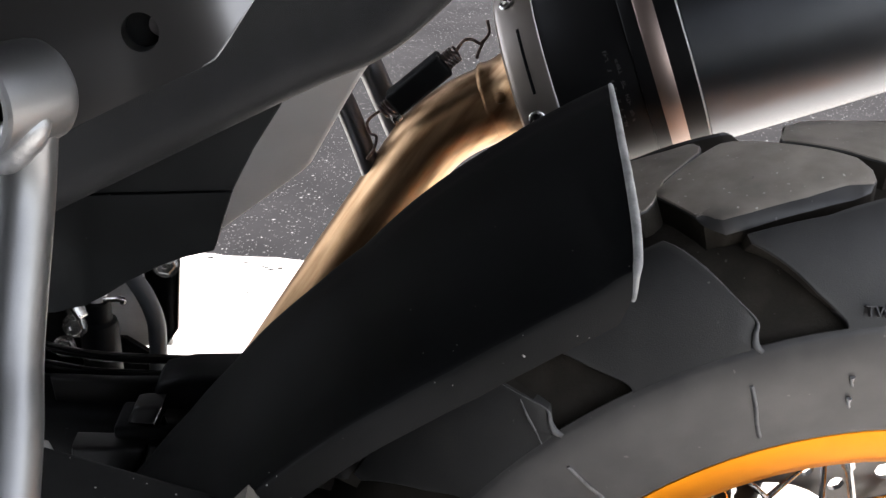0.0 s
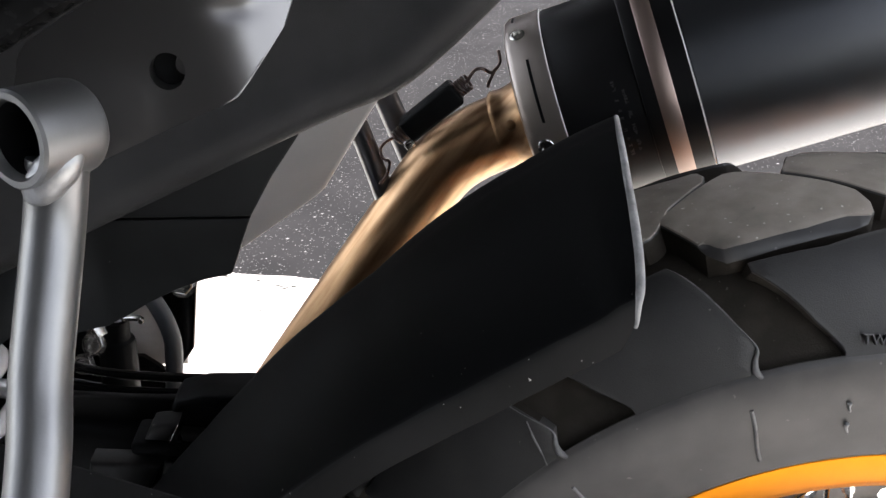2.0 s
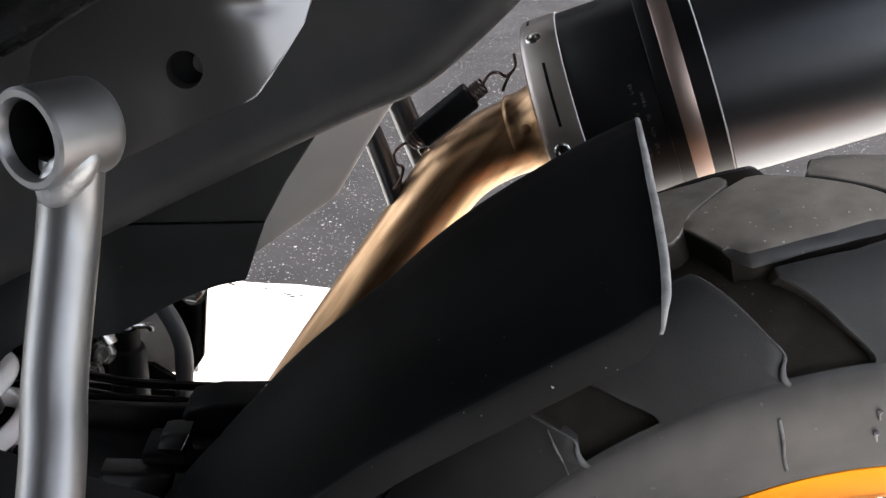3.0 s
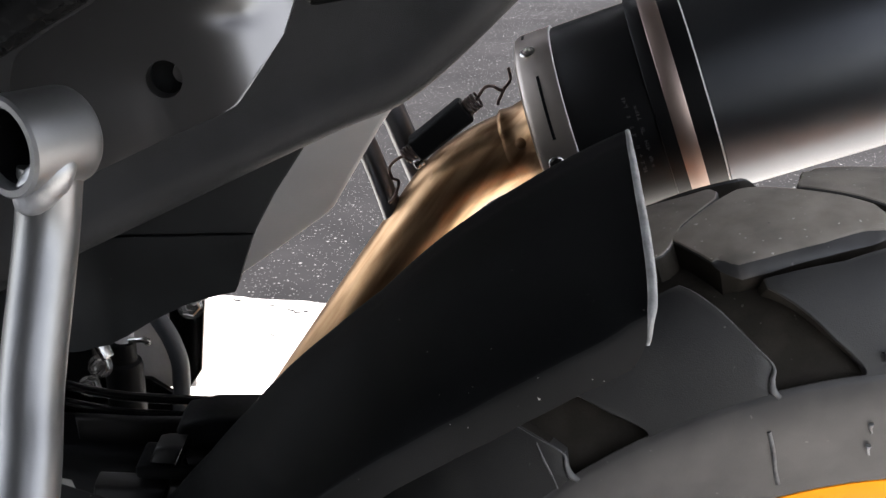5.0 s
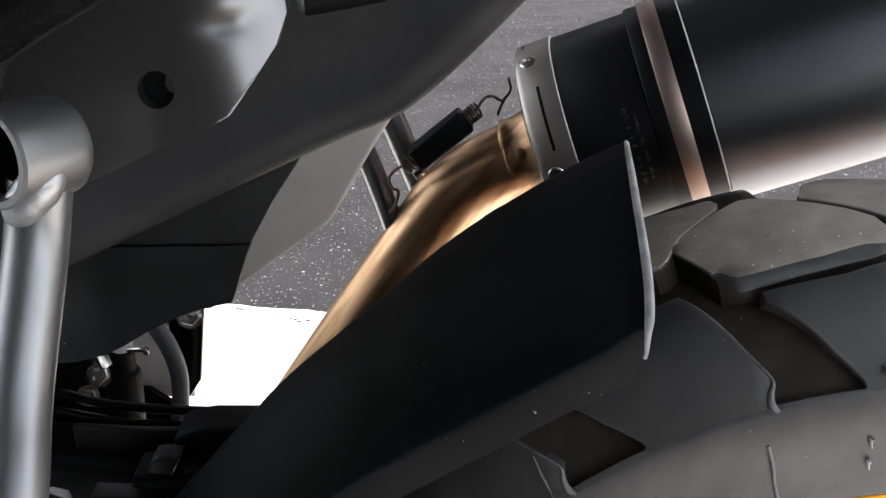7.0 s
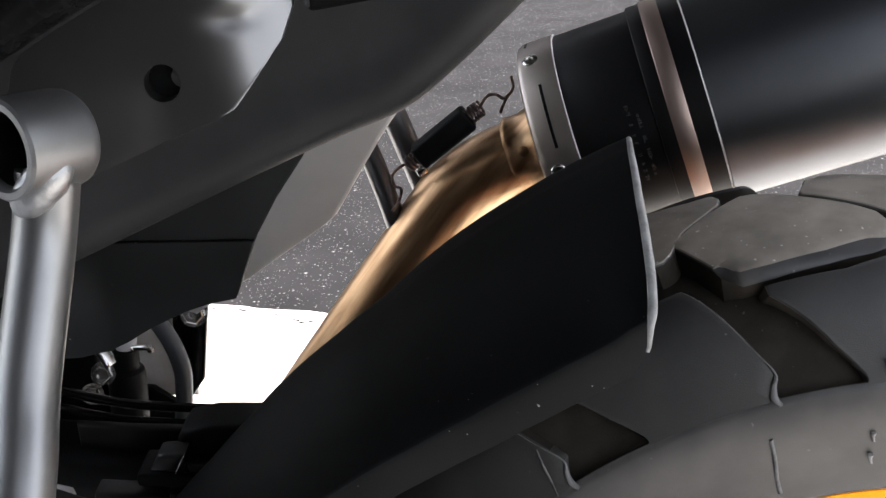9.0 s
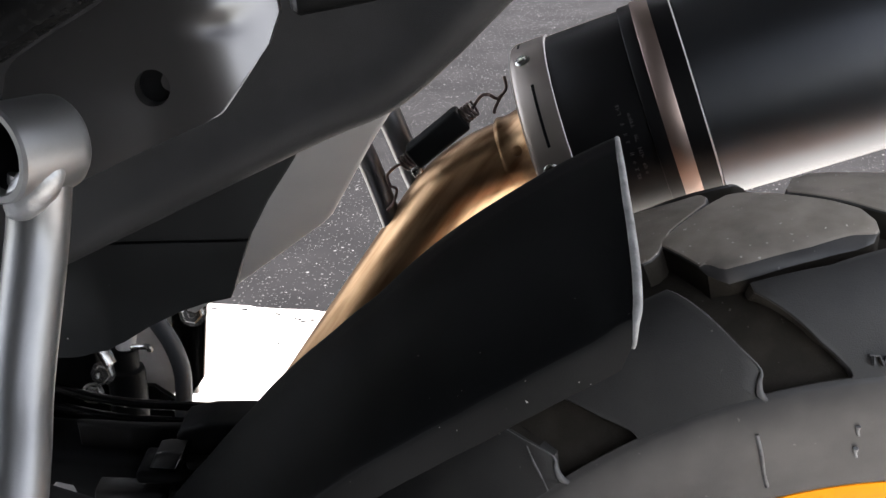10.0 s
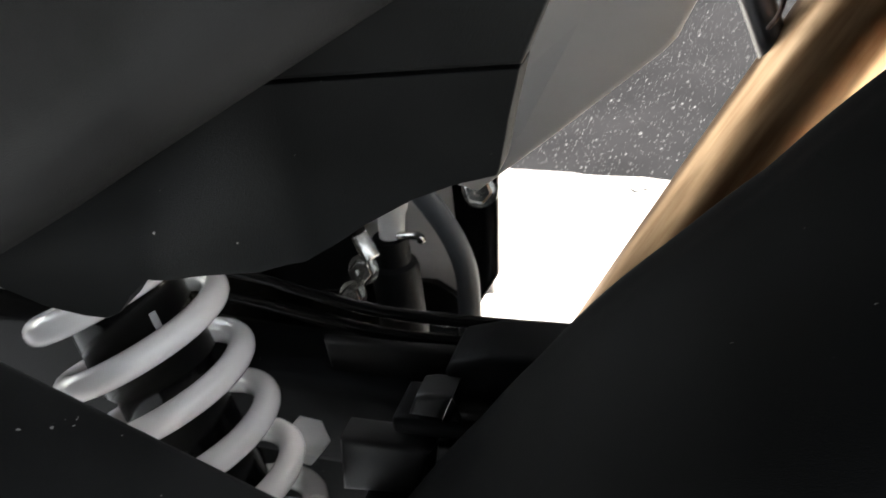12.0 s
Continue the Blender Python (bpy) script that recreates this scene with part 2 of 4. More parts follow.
def tube(points, radius, sides=20, steps=8, caps=True, bm=None):
    """A round bar along a soft curve; radius is one number or one for each given point."""
    bm = bm or bmesh.new()
    line = smooth_line(points, steps)
    n = len(line)
    if isinstance(radius, (int, float)):
        radii = [radius] * n
    else:
        radii = [float(v) for v in np.interp(np.linspace(0, len(radius) - 1, n), range(len(radius)), radius)]
    across, rings = None, []
    for i, p in enumerate(line):
        way = (line[min(i + 1, n - 1)] - line[max(i - 1, 0)]).normalized()
        if across is None:
            across = way.orthogonal().normalized()
        across = (across - way * across.dot(way)).normalized()
        other = way.cross(across)
        rings.append([p + radii[i] * (math.cos(a) * across + math.sin(a) * other) for a in (2 * math.pi * k / sides for k in range(sides))])
    skin(bm, rings, caps=caps)
    return bm


def turned(profile, origin, axis, sides=64, bm=None, first=0.0, last=360.0, closed_profile=False):
    """A profile of (along, radius) turned about an axis through origin."""
    bm = bm or bmesh.new()
    axis = Vector(axis).normalized()
    u = axis.orthogonal().normalized() if abs(axis.x) < 0.5 and abs(axis.y) < 0.99 else Vector((0, 0, 1)).cross(axis).normalized() if abs(axis.z) < 0.9 else Vector((1, 0, 0))
    if abs(axis.y) > 0.99:
        u = Vector((1, 0, 0))
    v = axis.cross(u)
    full = last - first >= 360
    rings = []
    for k in range(sides if full else sides + 1):
        a = radians(first + (last - first) * k / sides)
        rings.append([bm.verts.new(Vector(origin) + axis * s + r * (math.cos(a) * u + math.sin(a) * v)) for s, r in profile])
    pairs = list(zip(rings, rings[1:] + rings[:1])) if full else list(zip(rings, rings[1:]))
    m = len(profile)
    for a, b in pairs:
        for i in range(m if closed_profile else m - 1):
            j = (i + 1) % m
            bm.faces.new((a[i], a[j], b[j], b[i]))
    return bm


def circle(x, z, r, n=24):
    return [(x + r * math.cos(2 * math.pi * k / n), z + r * math.sin(2 * math.pi * k / n)) for k in range(n)]


def plate(outline, y0, y1, bevel=0.002, holes=(), bm=None):
    """A flat piece with an outline in x and z, from y0 to y1, with rounded edges and holes right through."""
    bm = bm or bmesh.new()
    edges = []
    for loop in (outline, *holes):
        vs = [bm.verts.new((x, y0, z)) for x, z in loop]
        edges += [bm.edges.new((a, b)) for a, b in zip(vs, vs[1:] + vs[:1])]
    filled = bmesh.ops.triangle_fill(bm, use_beauty=True, use_dissolve=not holes, edges=edges)
    faces = [f for f in filled["geom"] if isinstance(f, bmesh.types.BMFace)]
    out = bmesh.ops.extrude_face_region(bm, geom=faces)
    bmesh.ops.translate(bm, verts=[v for v in out["geom"] if isinstance(v, bmesh.types.BMVert)], vec=(0, y1 - y0, 0))
    bmesh.ops.recalc_face_normals(bm, faces=bm.faces)
    if bevel:
        sharp = [e for e in bm.edges if len(e.link_faces) == 2 and e.calc_face_angle() > 1.0 and abs(e.verts[0].co.y - e.verts[1].co.y) < 1e-6]
        bmesh.ops.bevel(bm, geom=sharp, offset=bevel, segments=3, profile=0.5, affect="EDGES")
    return bm


def bar(a, b, wide, high, bevel=0.004, ends=1.0, bm=None):
    """A bar of box section from a to b, with rounded edges; ends: how much the far end tapers."""
    bm = bm or bmesh.new()
    a, b = Vector(a), Vector(b)
    way = (b - a).normalized()
    side = way.cross(Vector((0, 0, 1))).normalized()
    up = side.cross(way)
    rings = [[p + side * sx * wide * k / 2 + up * sz * high * k / 2 for sx, sz in ((-1, -1), (1, -1), (1, 1), (-1, 1))] for p, k in ((a, 1), (b, ends))]
    skin(bm, rings)
    bmesh.ops.recalc_face_normals(bm, faces=bm.faces)
    bmesh.ops.bevel(bm, geom=list(bm.edges), offset=bevel, segments=3, profile=0.5, affect="EDGES")
    return bm


def hex_bolt(place, axis, r=0.007, high=0.006, washer=True):
    bm = bmesh.new()
    turned([(0, 0.0), (0, r), (high * 0.8, r), (high, r * 0.85), (high, r * 0.45), (high * 0.6, r * 0.4), (high * 0.6, 0)], place, axis, 6, bm)
    if washer:
        turned([(-0.0015, 0), (-0.0015, r * 1.3), (0, r * 1.3), (0, r * 0.9)], place, axis, 24, bm)
    return bm


def solid(ob, thick, offset=-1):
    mod = ob.modifiers.new("thickness", "SOLIDIFY")
    mod.thickness, mod.offset = thick, offset
    return ob


def soften(ob, width, segments=3):
    mod = ob.modifiers.new("edges", "BEVEL")
    mod.width, mod.segments, mod.limit_method, mod.angle_limit = width, segments, "ANGLE", radians(40)
    mod.harden_normals = True
    return ob

# ---- the place ----
def sheet(name, x0, x1, y0, y1, z, mat, cells=1):
    bm = bmesh.new()
    bmesh.ops.create_grid(bm, x_segments=cells, y_segments=cells, size=0.5)
    for v in bm.verts:
        v.co = ((x0 + x1) / 2 + v.co.x * (x1 - x0), (y0 + y1) / 2 + v.co.y * (y1 - y0), z)
    return link(name, bm, mat, 0)


tagged(sheet("ground", -400, 400, -400, 400, 0, ASPHALT), "dark grey speckled asphalt ground", "ground", kind="structure")


def pale_pavement():
    """A pale slab under the motorcycle; its far edge runs slightly askew."""
    bm = bmesh.new()
    edge = [(x, 1.572 - 0.185 * x + 0.004 * noise.noise((x * 14, 3, 0)) + 0.003 * noise.noise((x * 60, 9, 0))) for x in (-3 + 0.02 * k for k in range(350))]
    vs = [bm.verts.new((x, y, 0.004)) for x, y in edge] + [bm.verts.new((4.0, -0.9, 0.004)), bm.verts.new((-3.0, -0.9, 0.004))]
    bm.faces.new(vs)
    out = bmesh.ops.extrude_face_region(bm, geom=list(bm.faces))
    bmesh.ops.translate(bm, verts=[v for v in out["geom"] if isinstance(v, bmesh.types.BMVert)], vec=(0, 0, -0.0035))
    slab = tagged(link("pavement", bm, PALE_SLAB, 0), "bright white painted pavement with a worn edge", "pavement", kind="structure")
    rng = random.Random(8)
    for x, y, size in ((-0.365, 1.625, 0.012), (-0.345, 1.618, 0.006), (-0.262, 1.585, 0.011), (-0.250, 1.575, 0.007), (-0.281, 1.50, 0.006), (-0.330, 1.40, 0.004), (-0.235, 1.58, 0.006), (-0.30, 1.605, 0.008), (-0.42, 1.63, 0.008), (-0.17, 1.50, 0.005)):
        pit = bmesh.new()
        turn = rng.uniform(-0.6, 0.3)
        ring = []
        for k in range(11):
            a = math.tau * k / 11
            u, v = size * rng.uniform(0.6, 1.1) * math.cos(a), size * 0.3 * rng.uniform(0.4, 1.2) * math.sin(a)
            ring.append(pit.verts.new((x + u * math.cos(turn) - v * math.sin(turn), y + u * math.sin(turn) + v * math.cos(turn), 0.0044)))
        pit.faces.new(ring)
        chip = link("chip", pit, ASPHALT, 0)
        solid(chip, 0.001)
        chip.parent = slab
    return slab


pale_pavement()


def wall(name, a, b, mat, label):
    bm = bmesh.new()
    bmesh.ops.create_cube(bm, size=1)
    for v in bm.verts:
        v.co = [(p + q) / 2 + c * (q - p) for p, q, c in zip(a, b, v.co)]
    return tagged(link(name, bm, mat, 0), label, name.split("_")[0], kind="structure")


# Unseen roof slabs and walls, added to block sky light and darken reflections.
wall("ceiling", (-1.8, -1.1, 2.2), (1.6, 3.6, 2.35), ROOF, "unseen dark roof slab added to block sky light")
wall("ceiling_front", (-6.0, -2.2, 2.2), (0.2, -1.1, 2.35), ROOF, "unseen dark roof slab added to block sky light")
wall("wall_near", (-6.0, -2.35, 0.0), (0.9, -2.2, 2.35), DARK_WALL, "unseen dark wall added to shape light and reflections")
wall("wall_far", (-14, 12.0, 0.0), (14, 12.3, 6.2), DARK_WALL, "unseen dark wall added to shape light and reflections")
wall("wall_right", (6.0, 0.5, 0.0), (6.2, 12.0, 3.6), DARK_WALL, "unseen dark wall added to shape light and reflections")

# ---- the motorcycle ----
bike = tagged(new("motorcycle"), "black and silver adventure motorcycle with an orange wire-spoked wheel", "motorcycle")
bike.location = BASE

# -- rear wheel --
TREAD_STEP = 360 / 17


def crown(w):
    """The tread's outer radius at the distance w from the tyre's middle."""
    w = abs(w)
    return 0.330 - 0.006 * (w / 0.043) ** 2 if w < 0.043 else 0.324 - 0.05 * ((w - 0.043) / 0.037) ** 2


half = [(0.0, 0.3150), (0.022, 0.3135), (0.043, 0.3070), (0.053, 0.3000), (0.061, 0.2910), (0.068, 0.2810), (0.0728, 0.2735), (0.0762, 0.2692), (0.0774, 0.2690), (0.0786, 0.2728), (0.0798, 0.2735), (0.0812, 0.2722),
        (0.0820, 0.2700), (0.0830, 0.2620), (0.0835, 0.2530), (0.0815, 0.2400), (0.0784, 0.2270), (0.0772, 0.2180), (0.0766, 0.2118), (0.0758, 0.2098), (0.0735, 0.2090), (0.0660, 0.2080)]
tyre = part("tyre", turned([(-w, r) for w, r in half[::-1]] + half[1:], AXLE, (0, 1, 0), 160), RUBBER, bike, "black block-tread rubber tyre, dusty and lightly worn", smooth=50)
tyre.data.materials.append(GROOVE_RUBBER)
for face in tyre.data.polygons:
    if abs(face.center.y - AXLE.y) < 0.0780 and (face.center - AXLE).length > 0.26:
        face.material_index = 1


def tread_point(angle, w, drop):
    """A place on the tread, about the axle; drop: depth under the tread's face."""
    slope = (crown(abs(w) + 0.001) - crown(abs(w) - 0.001)) / 0.002 * (1 if w > 0 else -1)
    n = Vector((1, -slope)).normalized()
    r, y = crown(w) - drop * n.x, w - drop * n.y
    return Vector((r * math.cos(radians(angle)), y, r * math.sin(radians(angle))))


def tread_block(corners, middle, depth=0.018, bevel=0.0016, flip=1, chamfer=0.0):
    """A block of rubber whose outline is given in degrees and metres across the tyre; chamfer: width of a slanted outer edge."""
    bm = bmesh.new()
    line = []
    for (a0, w0), (a1, w1) in zip(corners, corners[1:] + corners[:1]):
        steps = max(2, int(math.hypot((a1 - a0) * 0.0057, w1 - w0) / 0.004))
        line += [(a0 + (a1 - a0) * k / steps, w0 + (w1 - w0) * k / steps) for k in range(steps)]
    outer = [min(1.0, max(0.0, (-0.0405 - w) / 0.004)) if chamfer else 0.0 for a, w in line]
    rings = []
    for scale, drop, cut, inward in ((1.03, depth, 0, 0), (1.0, bevel, 0.0032, 0), (0.994, bevel * 0.5, 0.0024, 0.2), (0.990, bevel * 0.35, 0.0002, 0.9), (0.975, 0.0, 0, 1.0), (0.85, 0, 0, 1), (0.6, 0, 0, 1), (0.3, 0, 0, 1)):
        ring = []
        for (a, w), c in zip(line, outer):
            a2, w2 = middle[0] + (a - middle[0]) * scale, middle[1] + (w - middle[1]) * scale
            ring.append(tread_point(a2, (w2 + chamfer * c * inward) * flip, drop + cut * c))
        rings.append(ring)
    made = skin(bm, rings, caps=False)
    tip = bm.verts.new(tread_point(middle[0], middle[1] * flip, 0))
    for i in range(len(line)):
        bm.faces.new((made[-1][i], made[-1][(i + 1) % len(line)], tip))
    bm.faces.ensure_lookup_table()
    # Block walls take the groove tone, which holds dirt and painted shade.
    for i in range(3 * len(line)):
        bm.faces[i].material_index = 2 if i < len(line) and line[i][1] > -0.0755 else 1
    return bm


CENTRE_BLOCK = [(110.3, -0.0105), (109.6, -0.0073), (108.4, -0.0013), (106.2, 0.0094), (104.3, 0.0185), (102.9, 0.0245), (101.8, 0.0238), (101.0, 0.0203), (97.5, 0.0040), (94.9, -0.0082), (93.2, -0.0183), (92.7, -0.0290), (92.9, -0.0370), (93.7, -0.0425), (98.9, -0.0490), (103.7, -0.0522), (106.2, -0.0525), (106.7, -0.0500), (108.1, -0.0398), (109.6, -0.0233), (110.3, -0.0150)]
FAR_BLOCK = [(107.4, -0.0105), (106.7, -0.0073), (105.5, -0.0013), (103.4, 0.0094), (101.9, 0.0185), (100.6, 0.0245), (99.8, 0.0238), (99.0, 0.0203), (97.3, 0.0040), (94.9, -0.0082), (93.2, -0.0183), (92.7, -0.0290), (92.9, -0.0370), (93.7, -0.0425), (98.9, -0.0490), (101.7, -0.0522), (103.9, -0.0525), (104.4, -0.0500), (105.5, -0.0398), (106.7, -0.0233), (107.4, -0.0150)]
SHOULDER_BLOCK = [(104.7, -0.0555), (104.6, -0.0590), (102.2, -0.0668), (100.2, -0.0735), (98.7, -0.0772), (98.0, -0.0790), (97.8, -0.0803), (98.2, -0.0815), (92.0, -0.0822), (86.4, -0.0822), (85.6, -0.0815), (85.65, -0.0798), (85.2, -0.0780), (84.65, -0.0760), (86.0, -0.070), (87.6, -0.062), (89.3, -0.0515), (90.0, -0.0475), (92.0, -0.0485), (98.0, -0.0545)]
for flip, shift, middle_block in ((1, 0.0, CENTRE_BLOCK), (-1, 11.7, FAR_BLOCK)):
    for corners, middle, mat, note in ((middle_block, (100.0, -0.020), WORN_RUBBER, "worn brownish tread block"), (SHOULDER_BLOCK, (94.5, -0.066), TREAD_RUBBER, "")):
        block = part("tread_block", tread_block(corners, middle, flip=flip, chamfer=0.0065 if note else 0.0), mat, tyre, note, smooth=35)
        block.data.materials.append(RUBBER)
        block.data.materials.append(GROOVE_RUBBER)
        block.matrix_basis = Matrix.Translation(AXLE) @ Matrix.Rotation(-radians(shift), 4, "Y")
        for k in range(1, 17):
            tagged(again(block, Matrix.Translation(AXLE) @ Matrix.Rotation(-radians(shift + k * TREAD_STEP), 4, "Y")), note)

# pale corners where shoulder blocks meet the sidewall; their lit end faces are painted
corner = part("lit_corner", tube([tread_point(a, w, -0.0002) for a, w in ((88.9, -0.0545), (87.6, -0.0622), (86.2, -0.0698), (84.75, -0.0757), (85.15, -0.0780), (85.35, -0.0798), (84.95, -0.0812))], [0.00015, 0.0003, 0.0002, 0.0006, 0.0013, 0.0018, 0.0012], 10, 5), PALE_RUBBER, tyre, "pale rubber corner with its highlight in the colour")
corner.matrix_basis = Matrix.Translation(AXLE)
for k in range(1, 17):
    again(corner, Matrix.Translation(AXLE) @ Matrix.Rotation(-radians(k * TREAD_STEP), 4, "Y"))

# thin moulded ribs and nubs on the near sidewall
rib_line = [Vector((r * math.cos(radians(a)), -w, r * math.sin(radians(a)))) for w, r, a in ((0.0834, 0.2555, 107.9), (0.0833, 0.246, 107.9), (0.0817, 0.237, 108.0), (0.0787, 0.2285, 108.1), (0.0776, 0.2195, 108.1))]
rib = part("sidewall_rib", tube(rib_line, [0.0010, 0.0009, 0.0009, 0.0010, 0.0011], 8, 4), PALE_RUBBER, tyre)
rib.matrix_basis = Matrix.Translation(AXLE)
for k in range(1, 17):
    again(rib, Matrix.Translation(AXLE) @ Matrix.Rotation(-radians(k * TREAD_STEP), 4, "Y"))
whisker = part("rubber_whisker", tube([tread_point(a, w, -0.0005) for a, w in ((128.6, -0.0715), (129.0, -0.0750), (129.2, -0.0775), (129.6, -0.0805))], [0.0003, 0.0006, 0.0005, 0.0003], 8, 4), PALE_RUBBER, tyre)
whisker.matrix_basis = Matrix.Translation(AXLE)
for a, r, high in ((97.5, 0.2490, 0.0836), (97.5, 0.2352, 0.0815)):
    at = AXLE + Vector((r * math.cos(radians(a)), -high, r * math.sin(radians(a))))
    part("rubber_nub", tube([at, at + Vector((0.0003, 0.0002, -0.0028)), at + Vector((0.0014, 0.0008, -0.0056))], [0.0013, 0.0007, 0.0006], 8, 3), PALE_GREY, tyre)



def raised_letters(words, size, thick, m, parent):
    """Letters of the built-in font, moulded on a surface."""
    curve = bpy.data.curves.new("letters", "FONT")
    curve.body, curve.size, curve.extrude, curve.align_x, curve.align_y = words, size, thick, "CENTER", "CENTER"
    helper = new("letters", curve)
    mesh = bpy.data.meshes.new_from_object(helper.evaluated_get(bpy.context.evaluated_depsgraph_get()))
    bpy.data.objects.remove(helper)
    mesh.transform(m)
    bm = bmesh.new()
    bm.from_mesh(mesh)
    return part("moulded_letters", bm, RUBBER, parent, "raised rubber letters", smooth=0)


spot = AXLE + Vector((0.2800 * math.cos(radians(95.0)), -0.0795, 0.2800 * math.sin(radians(95.0))))
raised_letters("TWI", 0.0070, 0.0012, Matrix.Translation(spot) @ Matrix.Rotation(radians(5), 4, "Y") @ Matrix.Rotation(radians(58), 4, "X"), tyre)
rim_half = [(0.0690, 0.2095), (0.0738, 0.2092), (0.0748, 0.2080), (0.0745, 0.2050), (0.0728, 0.1975), (0.0705, 0.1890), (0.0670, 0.1825), (0.0600, 0.1790), (0.045, 0.1770), (0.025, 0.1745), (0, 0.1735)]
rim = part("rim", turned([(-w, r) for w, r in rim_half] + [(w, r) for w, r in rim_half[::-1][1:]], AXLE, (0, 1, 0), 160), ORANGE, bike, "orange anodised aluminium rim")
hub = part("hub", turned([(-0.065, 0.012), (-0.065, 0.03), (-0.05, 0.034), (-0.048, 0.055), (-0.042, 0.057), (-0.038, 0.034), (0.038, 0.034), (0.042, 0.057), (0.048, 0.055), (0.05, 0.034), (0.065, 0.03), (0.065, 0.012)], AXLE, (0, 1, 0), 48), BLACK_GLOSS, bike, "black wheel hub")
for k in range(36):
    a = k * 10 + 3
    side = -1 if k % 2 else 1
    b = a + (34 if (k // 2) % 2 else -34)
    p = AXLE + Vector((0.054 * math.cos(radians(b)), side * 0.045, 0.054 * math.sin(radians(b))))
    q = AXLE + Vector((0.178 * math.cos(radians(a)), side * 0.05, 0.178 * math.sin(radians(a))))
    spoke = part("spoke", tube([p, q], 0.0021, 8, 1), CHROME, rim, "bright steel spoke" if k == 0 else "")
    part("nipple", tube([q + (p - q) * 0.10, q], 0.0036, 8, 1), CHROME, rim)


def drilled_disc(y, inner, outer, rows, count):
    """A flat ring with rows of round holes right through."""
    bm = bmesh.new()
    square = [(-1, -1), (0, -1), (1, -1), (1, 0), (1, 1), (0, 1), (-1, 1), (-1, 0)]
    for row in range(rows):
        r0, r1 = inner + (outer - inner) * row / rows, inner + (outer - inner) * (row + 1) / rows
        for k in range(count):
            a0, a1 = 2 * math.pi * (k + row * 0.5) / count, 2 * math.pi * (k + 1 + row * 0.5) / count

            def spot(u, v):
                a, r = a0 + (a1 - a0) * (u + 1) / 2, r0 + (r1 - r0) * (v + 1) / 2
                return AXLE + Vector((r * math.cos(a), y, r * math.sin(a)))
            edge = [bm.verts.new(spot(u, v)) for u, v in square]
            hole = [bm.verts.new(spot(0.42 * u / math.hypot(u, v), 0.42 * v / math.hypot(u, v))) for u, v in square]
            for i in range(8):
                bm.faces.new((edge[i], edge[(i + 1) % 8], hole[(i + 1) % 8], hole[i]))
    bmesh.ops.remove_doubles(bm, verts=bm.verts, dist=1e-5)
    return bm


disc = part("brake_disc", drilled_disc(0.062, 0.060, 0.118, 2, 18), DARK_PAINT, bike, "drilled steel brake disc", smooth=0)
solid(disc, 0.004)

# -- mudguard --
GUARD_FAR = [(0.6280, 0.061), (0.6245, 0.053), (0.6180, 0.042), (0.606, 0.029), (0.589, 0.0175), (0.570, 0.0095), (0.5585, 0.0035)]
GUARD_NEAR = [(0.549, 0.0, 0, 110.68), (0.538, 0.0, 0, 110.85), (0.530, 0.01, 0, 111.0), (0.512, 0.09, 0, 111.32), (0.490, 0.24, 0, 111.82), (0.473, 0.38, 0, 112.20), (0.456, 0.535, 0, 112.66), (0.442, 0.675, 0, 113.10), (0.431, 0.80, 0, 113.56), (0.4245, 0.89, 0, 113.91), (0.4210, 0.95, 0, 114.18), (0.4192, 1, 0.001, 114.44), (0.4184, 1, 0.006, 114.86), (0.4180, 1, 0.011, 115.38), (0.4178, 1, 0.0165, 116.8)]
GUARD_EDGE = [(110, 0.3285), (115.5, 0.3275), (117, 0.3250), (119, 0.3242), (124, 0.3246), (129, 0.3270), (134, 0.3325), (138, 0.3385), (141.5, 0.3434), (144, 0.3473), (150, 0.358), (158, 0.371), (200, 0.41)]
GUARD_RISE = [(111, 0.0), (120, -0.0035), (128, -0.0045), (135, -0.0060), (141, -0.001), (146, 0.006), (152, 0.014), (158, 0.026), (163, 0.040), (170, 0.062), (180, 0.10)]


def mudguard(edge_only=False):
    """A shell bent round the tyre: a domed back, a soft crease and an upright skirt; it runs out straight in front."""
    bm = bmesh.new()
    rings, middles = [], []
    for step in range(53):
        u = (step / 52) ** 1.15
        line = []
        for y, f, drop, first in [(y, -d, 0, 110.6) for y, d in GUARD_FAR] + GUARD_NEAR:
            a = first + (176.8 - first) * u
            crest = 0.3750 + float(np.interp(a, *zip(*GUARD_RISE)))
            crease = float(np.interp(a, *zip(*GUARD_EDGE))) + 0.0165
            r = crest + f if f < 0 else crest - f * (crest - crease) - drop
            line.append(Vector((y, r, a)))
        line = smooth_line(line, 3)
        inner = []
        for i, p in enumerate(line):
            way = line[min(i + 1, len(line) - 1)] - line[max(i - 1, 0)]
            n = Vector((-way.y, way.x)).normalized()
            inner.append(Vector((p.x + 0.0042 * n.x, p.y + 0.0042 * n.y, p.z)))
        lip = (line[-1] + inner[-1]) / 2 - Vector((0, 0.0012, 0))
        place = lambda p: Vector((AXLE.x + p.y * math.cos(radians(p.z)), p.x, AXLE.z + p.y * math.sin(radians(p.z))))
        rings.append([place(p) for p in line + [lip] + inner[::-1]])
        middles.append([place(p * 0.8 + q * 0.2) for p, q in zip(line, inner)])
    if edge_only:
        bm.free()
        return tube([p + Vector((0.0009, 0, 0)) for p in middles[0][20:-3]], [0.0015, 0.0019, 0.0022, 0.0021, 0.0011], 12, 1)
    skin(bm, rings)
    return bm


guard = part("mudguard", mudguard(), GUARD_PLASTIC, bike, "matt black plastic inner mudguard over the tyre", smooth=50)
